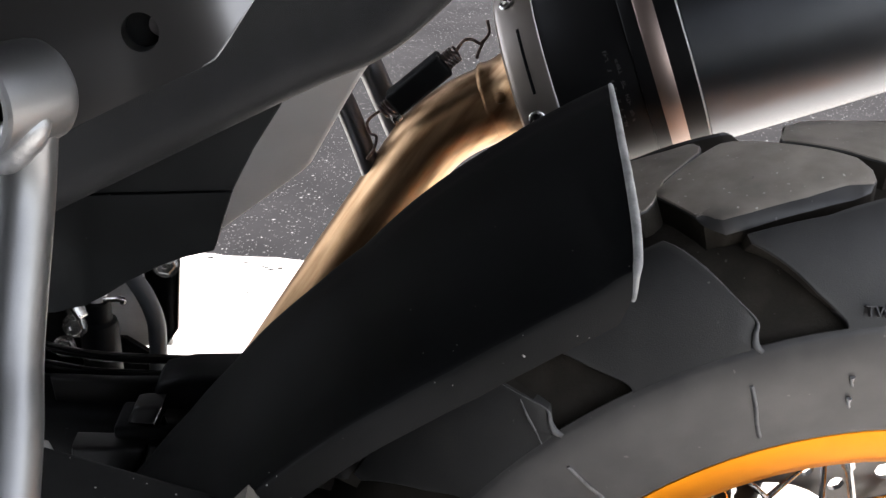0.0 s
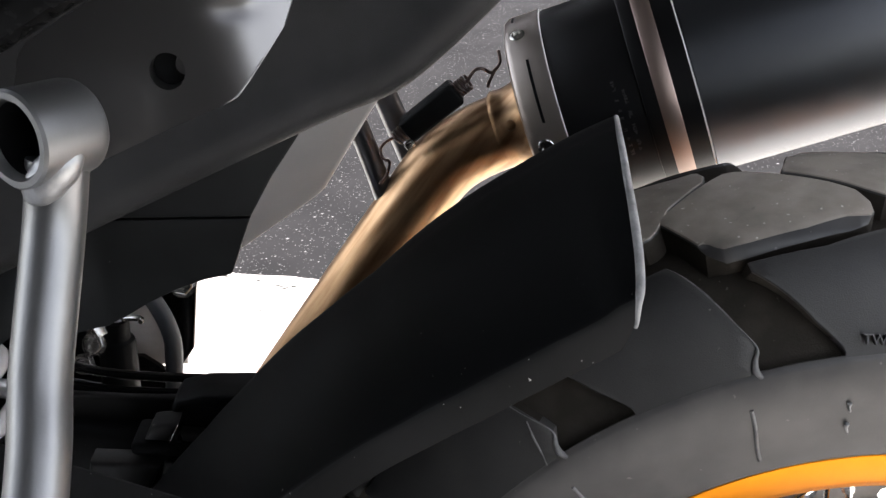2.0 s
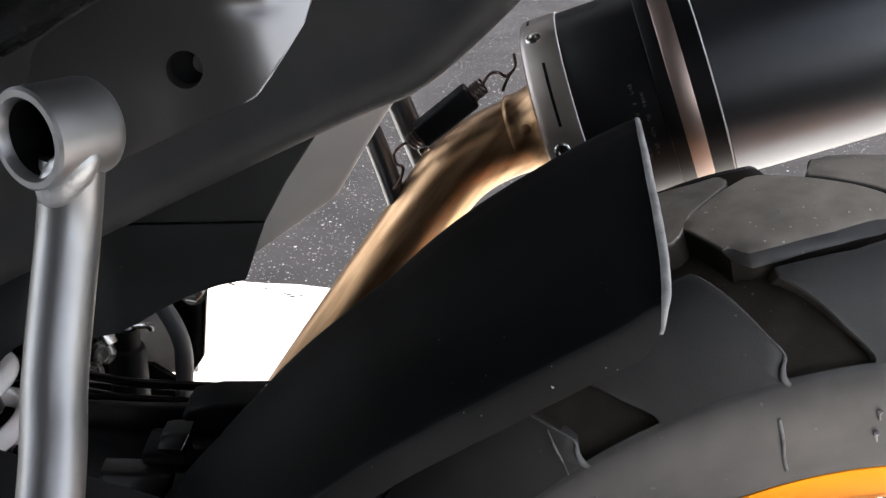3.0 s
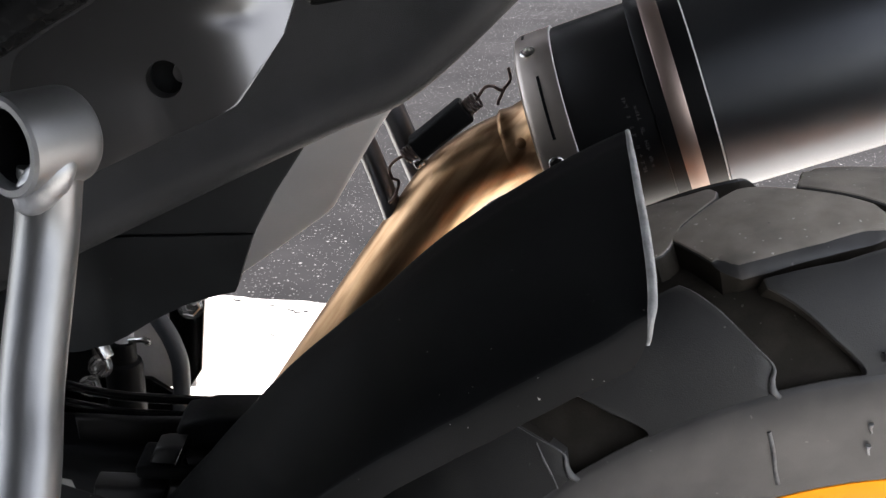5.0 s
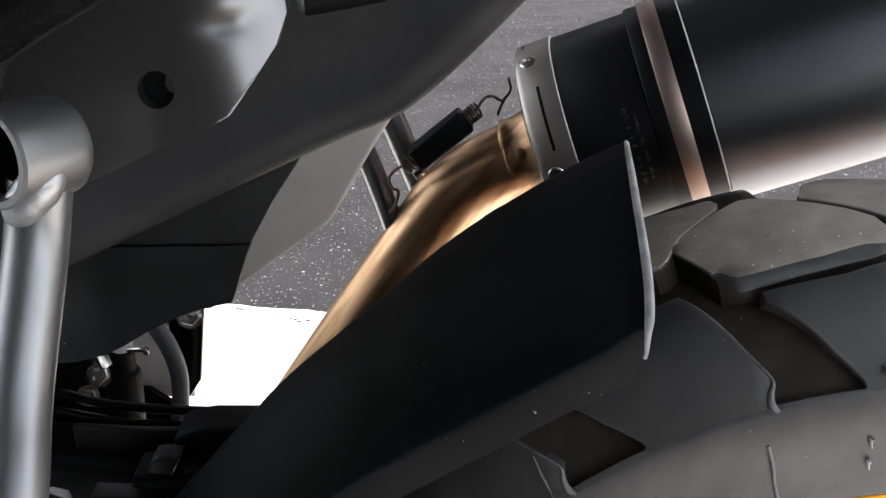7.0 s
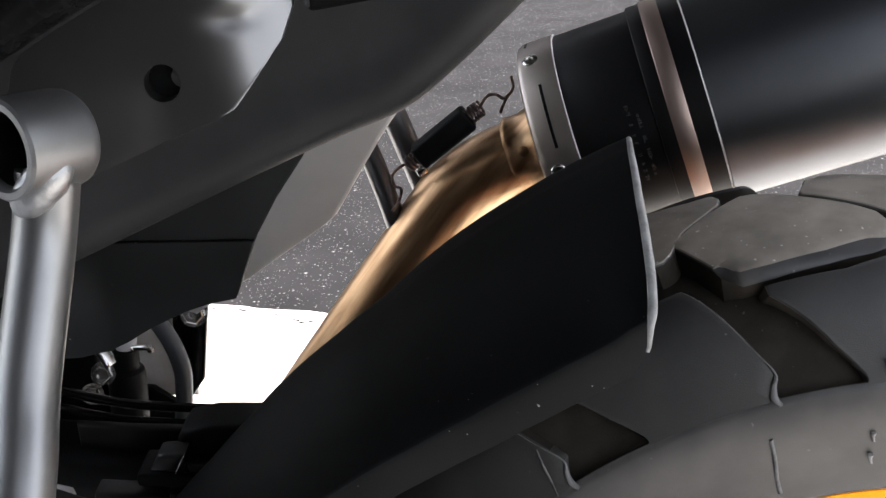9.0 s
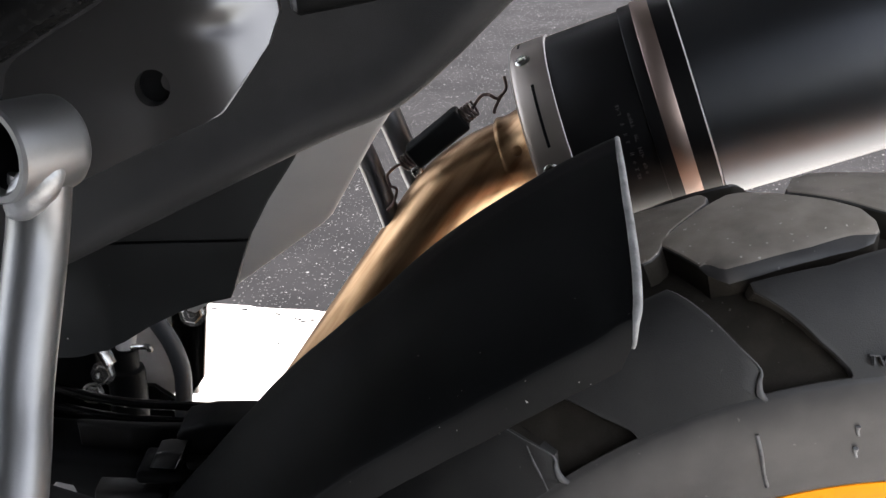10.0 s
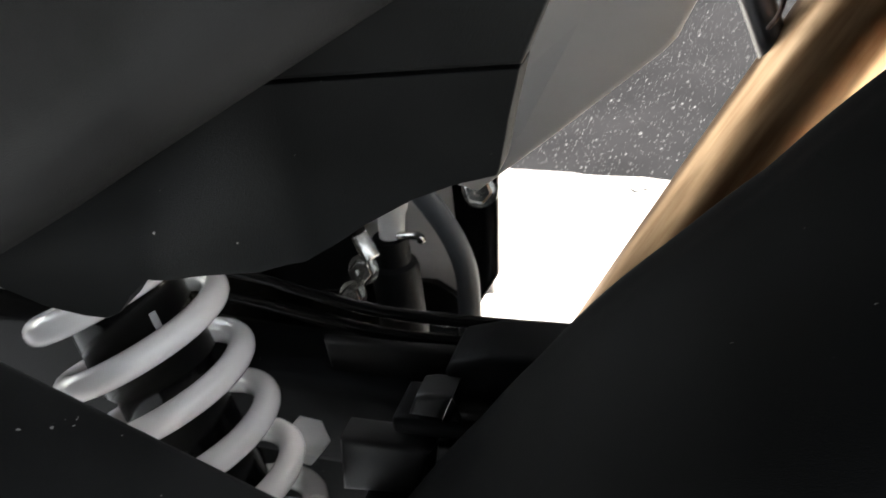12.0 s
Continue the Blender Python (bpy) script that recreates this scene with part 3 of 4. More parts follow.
guard.data.materials.append(DUSTY_LIT_PLASTIC)
for k, face in enumerate(guard.data.polygons):  # paler skirt: the light it catches is put into the colour
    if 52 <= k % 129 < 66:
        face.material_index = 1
# Pale grey puts the light on the cut rim into its colour.
part("edge_bead", mudguard(True), PALE_GREY, guard, "pale mudguard rim with its highlight in the colour")

# -- swingarm --
def near_beam():
    """The near swingarm beam: broad flat top that falls and turns outwards towards the wheel, rounded edges."""
    bm = bmesh.new()
    rings = []
    for x in (-0.46, -0.36, -0.26, -0.16, -0.06, -0.035):
        y, z = 0.4928 - 0.252 * (x + 0.3), 0.5418 - 0.172 * (x + 0.3)
        w = 0.088 if x < -0.05 else 0.070
        rings.append([Vector((x, y, z)), Vector((x, y - w, z - 0.001)), Vector((x, y - w - 0.004, z - 0.062)), Vector((x, y, z - 0.066))])
    skin(bm, rings)
    bmesh.ops.recalc_face_normals(bm, faces=bm.faces)
    sharp = [e for e in bm.edges if e.calc_face_angle() > 0.6]
    bmesh.ops.bevel(bm, geom=sharp, offset=0.004, segments=3, profile=0.5, affect="EDGES")
    return bm


swingarm = part("swingarm", near_beam(), DUSTY_LIT_PLASTIC, bike, "matt black swingarm beam with dust on top")
part("rear_beam", bar((-0.05, 0.392, 0.462), (0.26, 0.40, 0.315), 0.05, 0.055, 0.008), BLACK_PLASTIC, swingarm)
part("far_beam", bar((-0.42, 0.645, 0.413), (0.26, 0.645, 0.328), 0.05, 0.06, 0.008), BLACK_PLASTIC, swingarm, "matt black swingarm beam")
part("cross_member", bar((-0.165, 0.40, 0.335), (-0.165, 0.68, 0.335), 0.11, 0.09, 0.012), BLACK_PLASTIC, swingarm)
deck = part("linkage_deck", plate([(-0.245, 0.440), (-0.20, 0.4365), (-0.105, 0.4340), (-0.15, 0.395), (-0.245, 0.390)], 0.634, 0.642, 0.003), DARK_GLOSS, swingarm, "dark worn linkage casting")
part("rubber_block", plate([(-0.1645, 0.4500), (-0.1600, 0.4560), (-0.1414, 0.4605), (-0.1050, 0.4600), (-0.120, 0.425), (-0.1639, 0.4300)], 0.600, 0.632, 0.004), BLACK_PLASTIC, deck, "matt black rubber buffer")
part("rib", bar((-0.190, 0.600, 0.4290), (-0.140, 0.600, 0.4260), 0.030, 0.010, 0.003), BLACK_PLASTIC, deck)
for outline, y in (([(-0.1800, 0.4365), (-0.1740, 0.4480), (-0.1680, 0.4492), (-0.1560, 0.4488), (-0.1632, 0.4348)], 0.585),
                   ([(-0.1575, 0.4372), (-0.1435, 0.4360), (-0.1400, 0.4270), (-0.1560, 0.4262)], 0.590),
                   ([(-0.1690, 0.4190), (-0.1440, 0.4180), (-0.1350, 0.3800), (-0.1800, 0.3800)], 0.584),
                   ([(-0.2180, 0.4210), (-0.1760, 0.4185), (-0.1715, 0.4165), (-0.1850, 0.3870), (-0.2250, 0.3860)], 0.582)):
    part("linkage_web", plate(outline, y, y + 0.018, 0.003), LINK_METAL, deck)
part("slot_wall", bar((-0.1850, 0.594, 0.3930), (-0.1575, 0.594, 0.4330), 0.012, 0.0045, 0.001), BLACK_PLASTIC, deck)
part("bright_edge", tube([(-0.1630, 0.5845, 0.4352), (-0.1598, 0.5842, 0.4415), (-0.1562, 0.5846, 0.4485)], [0.0002, 0.0007, 0.0003], 8, 3), CHROME, deck, "bright metal edge")


def guard_lug():
    """A small faceted metal wedge at the foot of the mudguard."""
    bm = plate([(-0.0870, 0.485), (-0.0860, 0.5095), (-0.0800, 0.5160), (-0.0690, 0.5255), (-0.0630, 0.5190), (-0.0610, 0.485)], 0.405, 0.424, 0.0012)
    for v in bm.verts:
        v.co.y += 0.35 * (v.co.z - 0.530)
    return bm


part("mudguard_lug", guard_lug(), LUG_METAL, swingarm, "pale dusty metal mudguard mount", smooth=20)

# -- frame parts behind --
part("engine_case", bar((-0.62, 0.68, 0.35), (-0.335, 0.68, 0.35), 0.16, 0.30, 0.03), BLACK_GLOSS, bike, "black engine casing in deep shade")

# -- shock absorber --
SPRING_FOOT, SPRING_WAY, COIL = Vector((-0.2640, 0.5495, 0.3725)), Vector((-0.2767, 0.1720, 1.0)).normalized(), 0.02918
SPRING_TOP = SPRING_FOOT + SPRING_WAY * 0.27


def coil_spring():
    side = (Vector((1, 0, 0)) - SPRING_WAY * SPRING_WAY.x).normalized()
    back = SPRING_WAY.cross(side)
    pts = []
    for k in range(8, 180):
        a = math.tau * k / 20 + 4.11
        pts.append(SPRING_FOOT + SPRING_WAY * COIL * k / 20 + 0.0394 * (math.cos(a) * side + math.sin(a) * back))
    return tube(pts, 0.0065, 14, 2)


shock = part("shock_absorber", turned([(0, 0.0), (0, 0.024), (0.10, 0.024), (0.105, 0.028), (0.25, 0.028), (0.25, 0)], SPRING_FOOT, SPRING_TOP - SPRING_FOOT, 32), BLACK_GLOSS, bike, "black shock absorber body inside a white coil spring")
part("coil_spring", coil_spring(), WHITE_GLOSS, shock, "white enamelled coil spring")
side = (Vector((0.62, -0.78, 0)) - SPRING_WAY * SPRING_WAY.dot(Vector((0.62, -0.78, 0)))).normalized()
for step, turn, high in ((0.200, -30, 0.014), (0.200, -26, 0.006), (0.180, -4, 0.013), (0.178, 6, 0.008), (0.166, -34, 0.015), (0.150, 8, 0.010), (0.146, 16, 0.010), (0.128, 24, 0.008)):
    way = Matrix.Rotation(radians(turn), 3, SPRING_WAY) @ side
    foot = SPRING_FOOT + SPRING_WAY * step + way * 0.0279
    part("print_bar", bar(foot, foot + SPRING_WAY * high, 0.0034, 0.0006, 0.0001), PALE_LABEL, shock, "pale printed mark")
# Black backing plates, added to keep the gaps behind dark.
part("backing_plate", plate([(-0.272, 0.40), (-0.265, 0.43), (-0.268, 0.47), (-0.255, 0.50), (-0.24, 0.60), (-0.40, 0.60), (-0.40, 0.40)], 0.735, 0.75, 0.002), BLACK_PLASTIC, bike, "added black backing that fills a dark gap")
part("backing_plate", plate([(-0.40, 0.28), (-0.40, 0.39), (-0.225, 0.385), (-0.205, 0.36), (-0.205, 0.28)], 0.668, 0.674, 0.001), BLACK_PLASTIC, bike)
part("spring_nut", turned([(-0.006, 0.0), (-0.006, 0.0112), (-0.005, 0.0122), (0.005, 0.0122), (0.006, 0.0112), (0.006, 0)], (-0.2515, 0.602, 0.3985), (0.62, -0.12, 0.77), 6), CAST_ALLOY, bike, "bright hexagonal linkage nut")

# -- side panels under the seat --
LIP = [(-0.42, 0.500), (-0.257, 0.587), (-0.208, 0.612), (-0.117, 0.655), (-0.055, 0.684), (-0.026, 0.697), (-0.002, 0.707), (0.020, 0.724), (0.054, 0.757), (0.10, 0.803), (0.17, 0.872)]
FACE = [(0.522, 0.010), (0.505, 0.002), (0.490, -0.001), (0.4800, 0.0012), (0.4735, 0.007), (0.4718, 0.014), (0.4735, 0.021), (0.4758, 0.029), (0.4775, 0.044), (0.4790, 0.070), (0.4805, 0.10), (0.483, 0.15), (0.486, 0.20)]


def upper_moulding():
    bm = bmesh.new()
    line = smooth_line([Vector((x, 0, z)) for x, z in LIP], 5)
    section = smooth_line([Vector((y, d, 0)) for y, d in FACE], 3)
    rings = []
    for i, p in enumerate(line):
        way = (line[min(i + 1, len(line) - 1)] - line[max(i - 1, 0)]).normalized()
        up = Vector((-way.z * 0.6, 0, way.x * 0.6 + 0.4)).normalized()
        rings.append([Vector((p.x, s.x, p.z)) + up * s.y for s in section])
    skin(bm, rings, closed=False)
    return bm


moulding = part("side_moulding", upper_moulding(), DARK_PLASTIC, bike, "dark grey plastic side moulding with a rounded lower lip", smooth=60)
solid(moulding, 0.004, 1)
def lean_panel(bm):
    """Tips the rear end of a panel: its top comes nearer, its foot goes in."""
    for v in bm.verts:
        d = 0.35 * (0.6185 - min(v.co.z, 0.640)) * min(1, max(0, (v.co.x + 0.150) / 0.05))
        v.co += Vector((-0.23, 1, -0.48)) * d


inner = plate([(-0.030, 0.72), (-0.052, 0.676), (-0.0665, 0.655), (-0.0785, 0.634), (-0.125, 0.634), (-0.172, 0.634), (-0.172, 0.70), (-0.15, 0.72)], 0.508, 0.520, 0.002)
lean_panel(inner)
side_panel = part("inner_panel", inner, PANEL_PLASTIC, bike, "dark plastic inner panel")


def lower_panel():
    """The lower panel swells towards the near side over the shock absorber."""
    bm = plate([(-0.0790, 0.6330), (-0.0850, 0.618), (-0.0900, 0.604), (-0.0915, 0.601), (-0.1056, 0.598), (-0.120, 0.593), (-0.137, 0.5845), (-0.150, 0.5765), (-0.160, 0.5715), (-0.172, 0.5730), (-0.185, 0.5800), (-0.198, 0.5836), (-0.2065, 0.5775), (-0.2130, 0.5710), (-0.2190, 0.5683), (-0.228, 0.5690), (-0.242, 0.5722), (-0.262, 0.5815), (-0.36, 0.60), (-0.36, 0.68), (-0.174, 0.68), (-0.174, 0.6330)], 0.509, 0.522, 0.0)
    for x in (-0.154 - 0.004 * k for k in range(13)):
        bmesh.ops.bisect_plane(bm, geom=[*bm.verts, *bm.edges, *bm.faces], plane_co=(x, 0, 0), plane_no=(1, 0, 0))
    for z in (0.580 + 0.005 * k for k in range(14)):
        bmesh.ops.bisect_plane(bm, geom=[*bm.verts, *bm.edges, *bm.faces], plane_co=(0, 0, z), plane_no=(0, 0, 1))
    for v in bm.verts:
        t = min(1, max(0, (-0.155 - v.co.x) / 0.045))
        s = min(1, max(0, (0.642 - v.co.z) / 0.055))
        v.co.y -= 0.031 * t * t * (3 - 2 * t) * s * s * (3 - 2 * s)
    lean_panel(bm)
    return bm


soften(part("lower_panel", lower_panel(), PANEL_PLASTIC, side_panel, smooth=60), 0.0025)
part("seam_backing", plate([(-0.082, 0.645), (-0.090, 0.618), (-0.20, 0.618), (-0.20, 0.645)], 0.5225, 0.528, 0.001), BLACK_PLASTIC, side_panel)


def far_panel():
    """A smooth panel that leans outwards at its foot."""
    bm = plate([(-0.004, 0.674), (-0.025, 0.639), (-0.0625, 0.5680), (-0.070, 0.5605), (-0.125, 0.521), (-0.17, 0.490), (-0.24, 0.52), (-0.24, 0.72), (0.0, 0.72)], 0.700, 0.708, 0.003)
    for v in bm.verts:
        v.co.y -= 0.6 * max(0, v.co.z - 0.565)
    return bm


part("far_panel", far_panel(), GREY_PLASTIC, bike, "smooth grey plastic panel of the far side")

# Unseen block, added overhead to keep sky light off the mudguard.
part("sky_blocker", bar((-0.62, 0.535, 0.985), (0.44, 0.535, 1.06), 0.22, 0.17, 0.03), BLACK_PLASTIC, bike, "unseen black block that keeps sky light off the mudguard")

# -- passenger footrest bracket --
BRACKET = [(-0.1295, 0.732), (-0.1275, 0.742), (-0.1263, 0.748), (-0.1250, 0.753), (-0.1217, 0.7572), (-0.1086, 0.7650), (-0.0926, 0.7735), (-0.084, 0.779), (-0.0682, 0.795), (-0.0424, 0.797), (-0.0348, 0.7777), (-0.0334, 0.7682), (-0.0367, 0.7586), (-0.0515, 0.7392), (-0.0536, 0.7374), (-0.0568, 0.7358), (-0.0757, 0.7282), (-0.102, 0.7168), (-0.1174, 0.7105), (-0.126, 0.7125), (-0.1295, 0.720)]


def bracket_plate():
    """A leaning plate whose rear end is bent away, with a pressed lip near the top of the bend."""
    bm = plate(BRACKET, 0.383, 0.389, 0.0, [circle(-0.0754, 0.7471, 0.0061)])
    for x in (-0.0675 + 0.0012 * k for k in range(34)):
        bmesh.ops.bisect_plane(bm, geom=[*bm.verts, *bm.edges, *bm.faces], plane_co=(x, 0, 0.749), plane_no=(1, 0, 0.25))
    for z in (0.758 + 0.0011 * k for k in range(24)):
        bmesh.ops.bisect_plane(bm, geom=[*bm.verts, *bm.edges, *bm.faces], plane_co=(0, 0, z), plane_no=(0, 0, 1))
    for v in bm.verts:
        d = v.co.x + 0.25 * (v.co.z - 0.749) + 0.066
        lip = math.exp(-((v.co.x + 0.049) / 0.011) ** 2 - ((v.co.z - 0.7745 - 0.1 * (v.co.x + 0.05)) / 0.0042) ** 2)
        dent = math.exp(-((v.co.x + 0.053) / 0.007) ** 2 - ((v.co.z - 0.7662) / 0.0032) ** 2)
        v.co.y += 0.22 * (v.co.z - 0.752) - 0.0010 * lip + 0.0010 * dent + 270 * max(0, d) ** 3
    return bm


bracket = part("footrest_bracket", bracket_plate(), BRACKET_PAINT, bike, "silver-grey metal passenger footrest bracket", smooth=30)
soften(bracket, 0.0010)
# A pale line along the lower edge, painted in place of its bevel highlight.
edge_line = [Vector((x, 0.3832 + 0.22 * (z - 0.752) + 270 * max(0, x + 0.25 * (z - 0.749) + 0.066) ** 3, z)) for x, z in ((-0.0370, 0.7586), (-0.0440, 0.7492), (-0.0513, 0.7397), (-0.0534, 0.7379), (-0.0566, 0.7363), (-0.0757, 0.7287), (-0.0880, 0.7234), (-0.1000, 0.7182))]
part("edge_highlight", tube(edge_line, [0.0002, 0.0005, 0.0003, 0.0002, 0.00018, 0.00012], 8, 2), PALE_GREY, bracket, "thin painted highlight on the lower bracket edge")
part("bracket_backing", turned([(0, 0), (0, 0.011), (0.012, 0.011), (0.012, 0)], (-0.0736, 0.3895, 0.747), (0, 1, 0), 20), BLACK_PLASTIC, bracket)
part("bracket_pin", turned([(0, 0), (0, 0.0035), (0.004, 0.004), (0.004, 0)], (-0.0700, 0.3865, 0.748), (0, 1, 0), 16), DARK_PAINT, bracket)
BOSS_WAY = Vector((0.515, 0.850, -0.10)).normalized()
BOSS_MOUTH = Vector((-0.1132, 0.3380, 0.7390))
boss = part("boss", turned([(0.026, 0.0), (0.026, 0.0125), (0.0255, 0.0140), (0.0240, 0.0152), (0.0215, 0.0157), (0.0010, 0.0157), (0.0, 0.0148), (0.0, 0.0128), (0.0012, 0.0119), (0.022, 0.0117), (0.022, 0)], BOSS_MOUTH, BOSS_WAY, 40), GREY_PAINT, bracket, "round steel footrest boss, hollow")
# Black lining puts the shade of the deep hole into the colour.
part("bore_shade", turned([(0.020, 0.0), (0.020, 0.0110), (0.0035, 0.0116), (0.0035, 0.01162), (0.0045, 0.01165), (0.0215, 0.01165), (0.0215, 0)], BOSS_MOUTH, BOSS_WAY, 32), BLACK_PLASTIC, boss)
STRUT = [(-0.1050, 0.3500, 0.7280), (-0.1083, 0.3440, 0.7060), (-0.1110, 0.320, 0.6692), (-0.1093, 0.300, 0.6463), (-0.1097, 0.268, 0.610), (-0.116, 0.25, 0.57)]
part("strut", tube(STRUT, 0.0098, 32, 6), GREY_PAINT, bracket, "silver-grey painted steel strut tube")


def weld_bead():
    """A lumpy fillet of weld between strut and boss, laid in overlapping ripples."""
    line = smooth_line([(-0.1118, 0.3408, 0.7186), (-0.1078, 0.3402, 0.7228), (-0.1030, 0.3404, 0.7276), (-0.0986, 0.3424, 0.7318), (-0.0950, 0.3458, 0.7348)], 12)
    n = len(line)
    radii = [0.0020 + 0.0046 * math.sin(math.pi * min(1, (i + 1) / n * 1.05)) ** 0.6 for i in range(n)]
    bm = tube(line, radii, 28, 1)
    for v in bm.verts:
        v.co += 0.0004 * noise.noise_vector(v.co * 220) + 0.00012 * noise.noise_vector(v.co * 900)
    return bm


part("weld_bead", weld_bead(), WELD, bracket, "bright weld fillet at the joint", smooth=85)
part("black_tube", tube([(-0.20, 0.385, 0.738), (-0.142, 0.384, 0.762), (-0.11, 0.383, 0.7795), (-0.05, 0.382, 0.812)], 0.0125, 20), TUBE_BLACK, bike, "gloss black tube over the bracket")
fastener = part("panel_bolt", turned([(0, 0), (0, 0.0085), (0.0012, 0.0092), (0.030, 0.0092), (0.030, 0)], (-0.0330, 0.430, 0.7700), (1, 0.28, 0.12), 24), BLACK_PLASTIC, bike, "black round spacer with a grey end")
part("washer", turned([(-0.0012, 0), (-0.0012, 0.0070), (0, 0.0078), (0, 0)], (-0.0330, 0.430, 0.7700), (1, 0.28, 0.12), 24), GREY_PAINT, fastener)

# -- exhaust --
MUFFLER_AT, MUFFLER_WAY = Vector((0.1, 0.7395, 0.6072)), Vector((1, -0.124, 0.370)).normalized()


def muffler_ring(profile, sides=72):
    return turned(profile, MUFFLER_AT, MUFFLER_WAY, sides)


R = 0.0737
muffler = part("muffler", muffler_ring([(0.1015, R - 0.004), (0.1020, R), (0.30, R), (0.42, R), (0.43, R - 0.006), (0.43, 0.02), (0.38, 0.018)]), CAN_METAL, bike, "round dark brushed-metal muffler")
part("sleeve", muffler_ring([(0.010, R - 0.004), (0.0141, R - 0.0014), (0.068, R - 0.0014), (0.068, R - 0.006)]), BLACK_METAL, muffler, "black coated muffler sleeve")
part("band", muffler_ring([(0.0665, R - 0.003), (0.0668, R + 0.0002), (0.0675, R + 0.0006), (0.0758, R + 0.0006), (0.0758, R - 0.003)]), BLACK_METAL, muffler)
part("band", muffler_ring([(0.0758, R - 0.003), (0.0758, R + 0.0012), (0.0766, R + 0.0016), (0.0868, R + 0.0016), (0.0876, R + 0.0012), (0.0876, R - 0.003)]), TAN, muffler, "bronze-coloured metal band")
part("band", muffler_ring([(0.0876, R - 0.003), (0.0876, R + 0.0006), (0.1004, R + 0.0006), (0.1004, R - 0.003)]), BLACK_METAL, muffler)
part("seam_ring", muffler_ring([(0.1004, R), (0.1004, R + 0.0010), (0.1012, R + 0.0010), (0.1014, R)]), CAST_ALLOY, muffler)
collar = part("collar", muffler_ring([(-0.0125, 0.030), (-0.0125, R - 0.012), (-0.0123, R - 0.0065), (-0.0105, R - 0.0018), (-0.0070, R), (0.0141, R), (0.0141, R - 0.004)]), SILVER, muffler, "brushed titanium end collar")
part("collar_edge", muffler_ring([(0.0139, R - 0.002), (0.0141, R + 0.0002), (0.0146, R + 0.0002), (0.0149, R - 0.002)]), CAST_ALLOY, collar)


def on_muffler(along, angle, out=0.0):
    """A place on the muffler's skin; angle: degrees up from the side that faces the near side."""
    u = Vector((0, -1, 0))
    u = (u - MUFFLER_WAY * u.dot(MUFFLER_WAY)).normalized()
    v = u.cross(MUFFLER_WAY)
    return MUFFLER_AT + MUFFLER_WAY * along + (R + out) * (math.cos(radians(angle)) * u + math.sin(radians(angle)) * v), math.cos(radians(angle)) * u + math.sin(radians(angle)) * v


def skin_patch(along0, along1, angle0, angle1, out=0.0004, steps=8, bm=None):
    bm = bm or bmesh.new()
    rings = [[on_muffler(s, a, o)[0] for s, o in ((along0, -0.001), (along0, out), (along1, out), (along1, -0.001))] for a in (angle0 + (angle1 - angle0) * k / (steps - 1) for k in range(steps))]
    skin(bm, rings)
    return bm


for along, angles in (((0.0014, 0.0034), (17, 52)), ((-0.0050, -0.0034), (88, 97)), ((0.0014, 0.0034), (-60, -20))):
    part("slot", skin_patch(*along, *angles, 0.0003), BLACK_PLASTIC, collar, "narrow dark slot")
for angle in (71, 5, -70):
    p, n = on_muffler(-0.0012, angle)
    part("collar_bolt", turned([(-0.002, 0), (-0.002, 0.0054), (0.0006, 0.0054), (0.0014, 0.0044), (0.0014, 0.0028), (0.0002, 0.0024), (0.0002, 0)], p, n, 20), CHROME, collar)
for row, (s, first, last) in enumerate(((0.0500, -15, 26), (0.0560, -13, 21))):
    rng = random.Random(row + 3)
    a = first
    while a < last:
        wide = rng.uniform(1.1, 1.9)
        if rng.random() < 0.8:
            sign = bmesh.new()
            for k in range(3):
                u, v = rng.choice((0.0, 0.0009, 0.0018)), rng.choice((0.0, 0.5, 1.0))
                if rng.random() < 0.5:
                    skin_patch(s + u, s + u + 0.0006, a, a + wide, -0.00125, 3, sign)
                else:
                    skin_patch(s, s + 0.0024, a + v * (wide - 0.4), a + v * (wide - 0.4) + 0.4, -0.00125, 2, sign)
            part("print_bar", sign, PALE_MARK, muffler)
        a += wide + rng.choice((0.4, 0.5, 1.6))
PIPE = [(-0.195, 0.735, 0.248), (-0.112, 0.737, 0.373), (-0.056, 0.739, 0.456), (-0.012, 0.741, 0.5205), (0.003, 0.743, 0.5420), (0.0232, 0.745, 0.5672), (0.0492, 0.744, 0.5858), (0.088, 0.7405, 0.6025)]
exhaust = part("exhaust_pipe", tube(PIPE, [0.0262, 0.0262, 0.0262, 0.0262, 0.0264, 0.0268, 0.0274, 0.0280], 40, 10), GOLD_PIPE, bike, "heat-tinted golden steel exhaust pipe, curved")
part("pipe_flange", turned([(-0.040, 0.0268), (-0.0385, 0.0288), (-0.0365, 0.0294), (-0.0345, 0.0290), (-0.033, 0.0286), (-0.028, 0.0290), (-0.020, 0.0312), (-0.0140, 0.0350), (-0.0125, 0.0362), (-0.0125, 0.02)], MUFFLER_AT, MUFFLER_WAY, 48), GOLD_PIPE, exhaust, "golden flared joint")
joint_rivet = on_muffler(-0.026, 22, 0.0300 - R)
part("joint_rivet", turned([(-0.002, 0), (-0.002, 0.0042), (0.0006, 0.0038), (0.0012, 0.0022), (0.0012, 0)], joint_rivet[0], joint_rivet[1], 16), GOLD_PIPE, exhaust)


# -- retaining spring of the exhaust --
def wire(points, r=0.0012, steps=6):
    return tube(points, r, 8, steps)


CLIP0, CLIP1 = Vector((-0.005, 0.722, 0.602)), Vector((0.0315, 0.722, 0.6315))
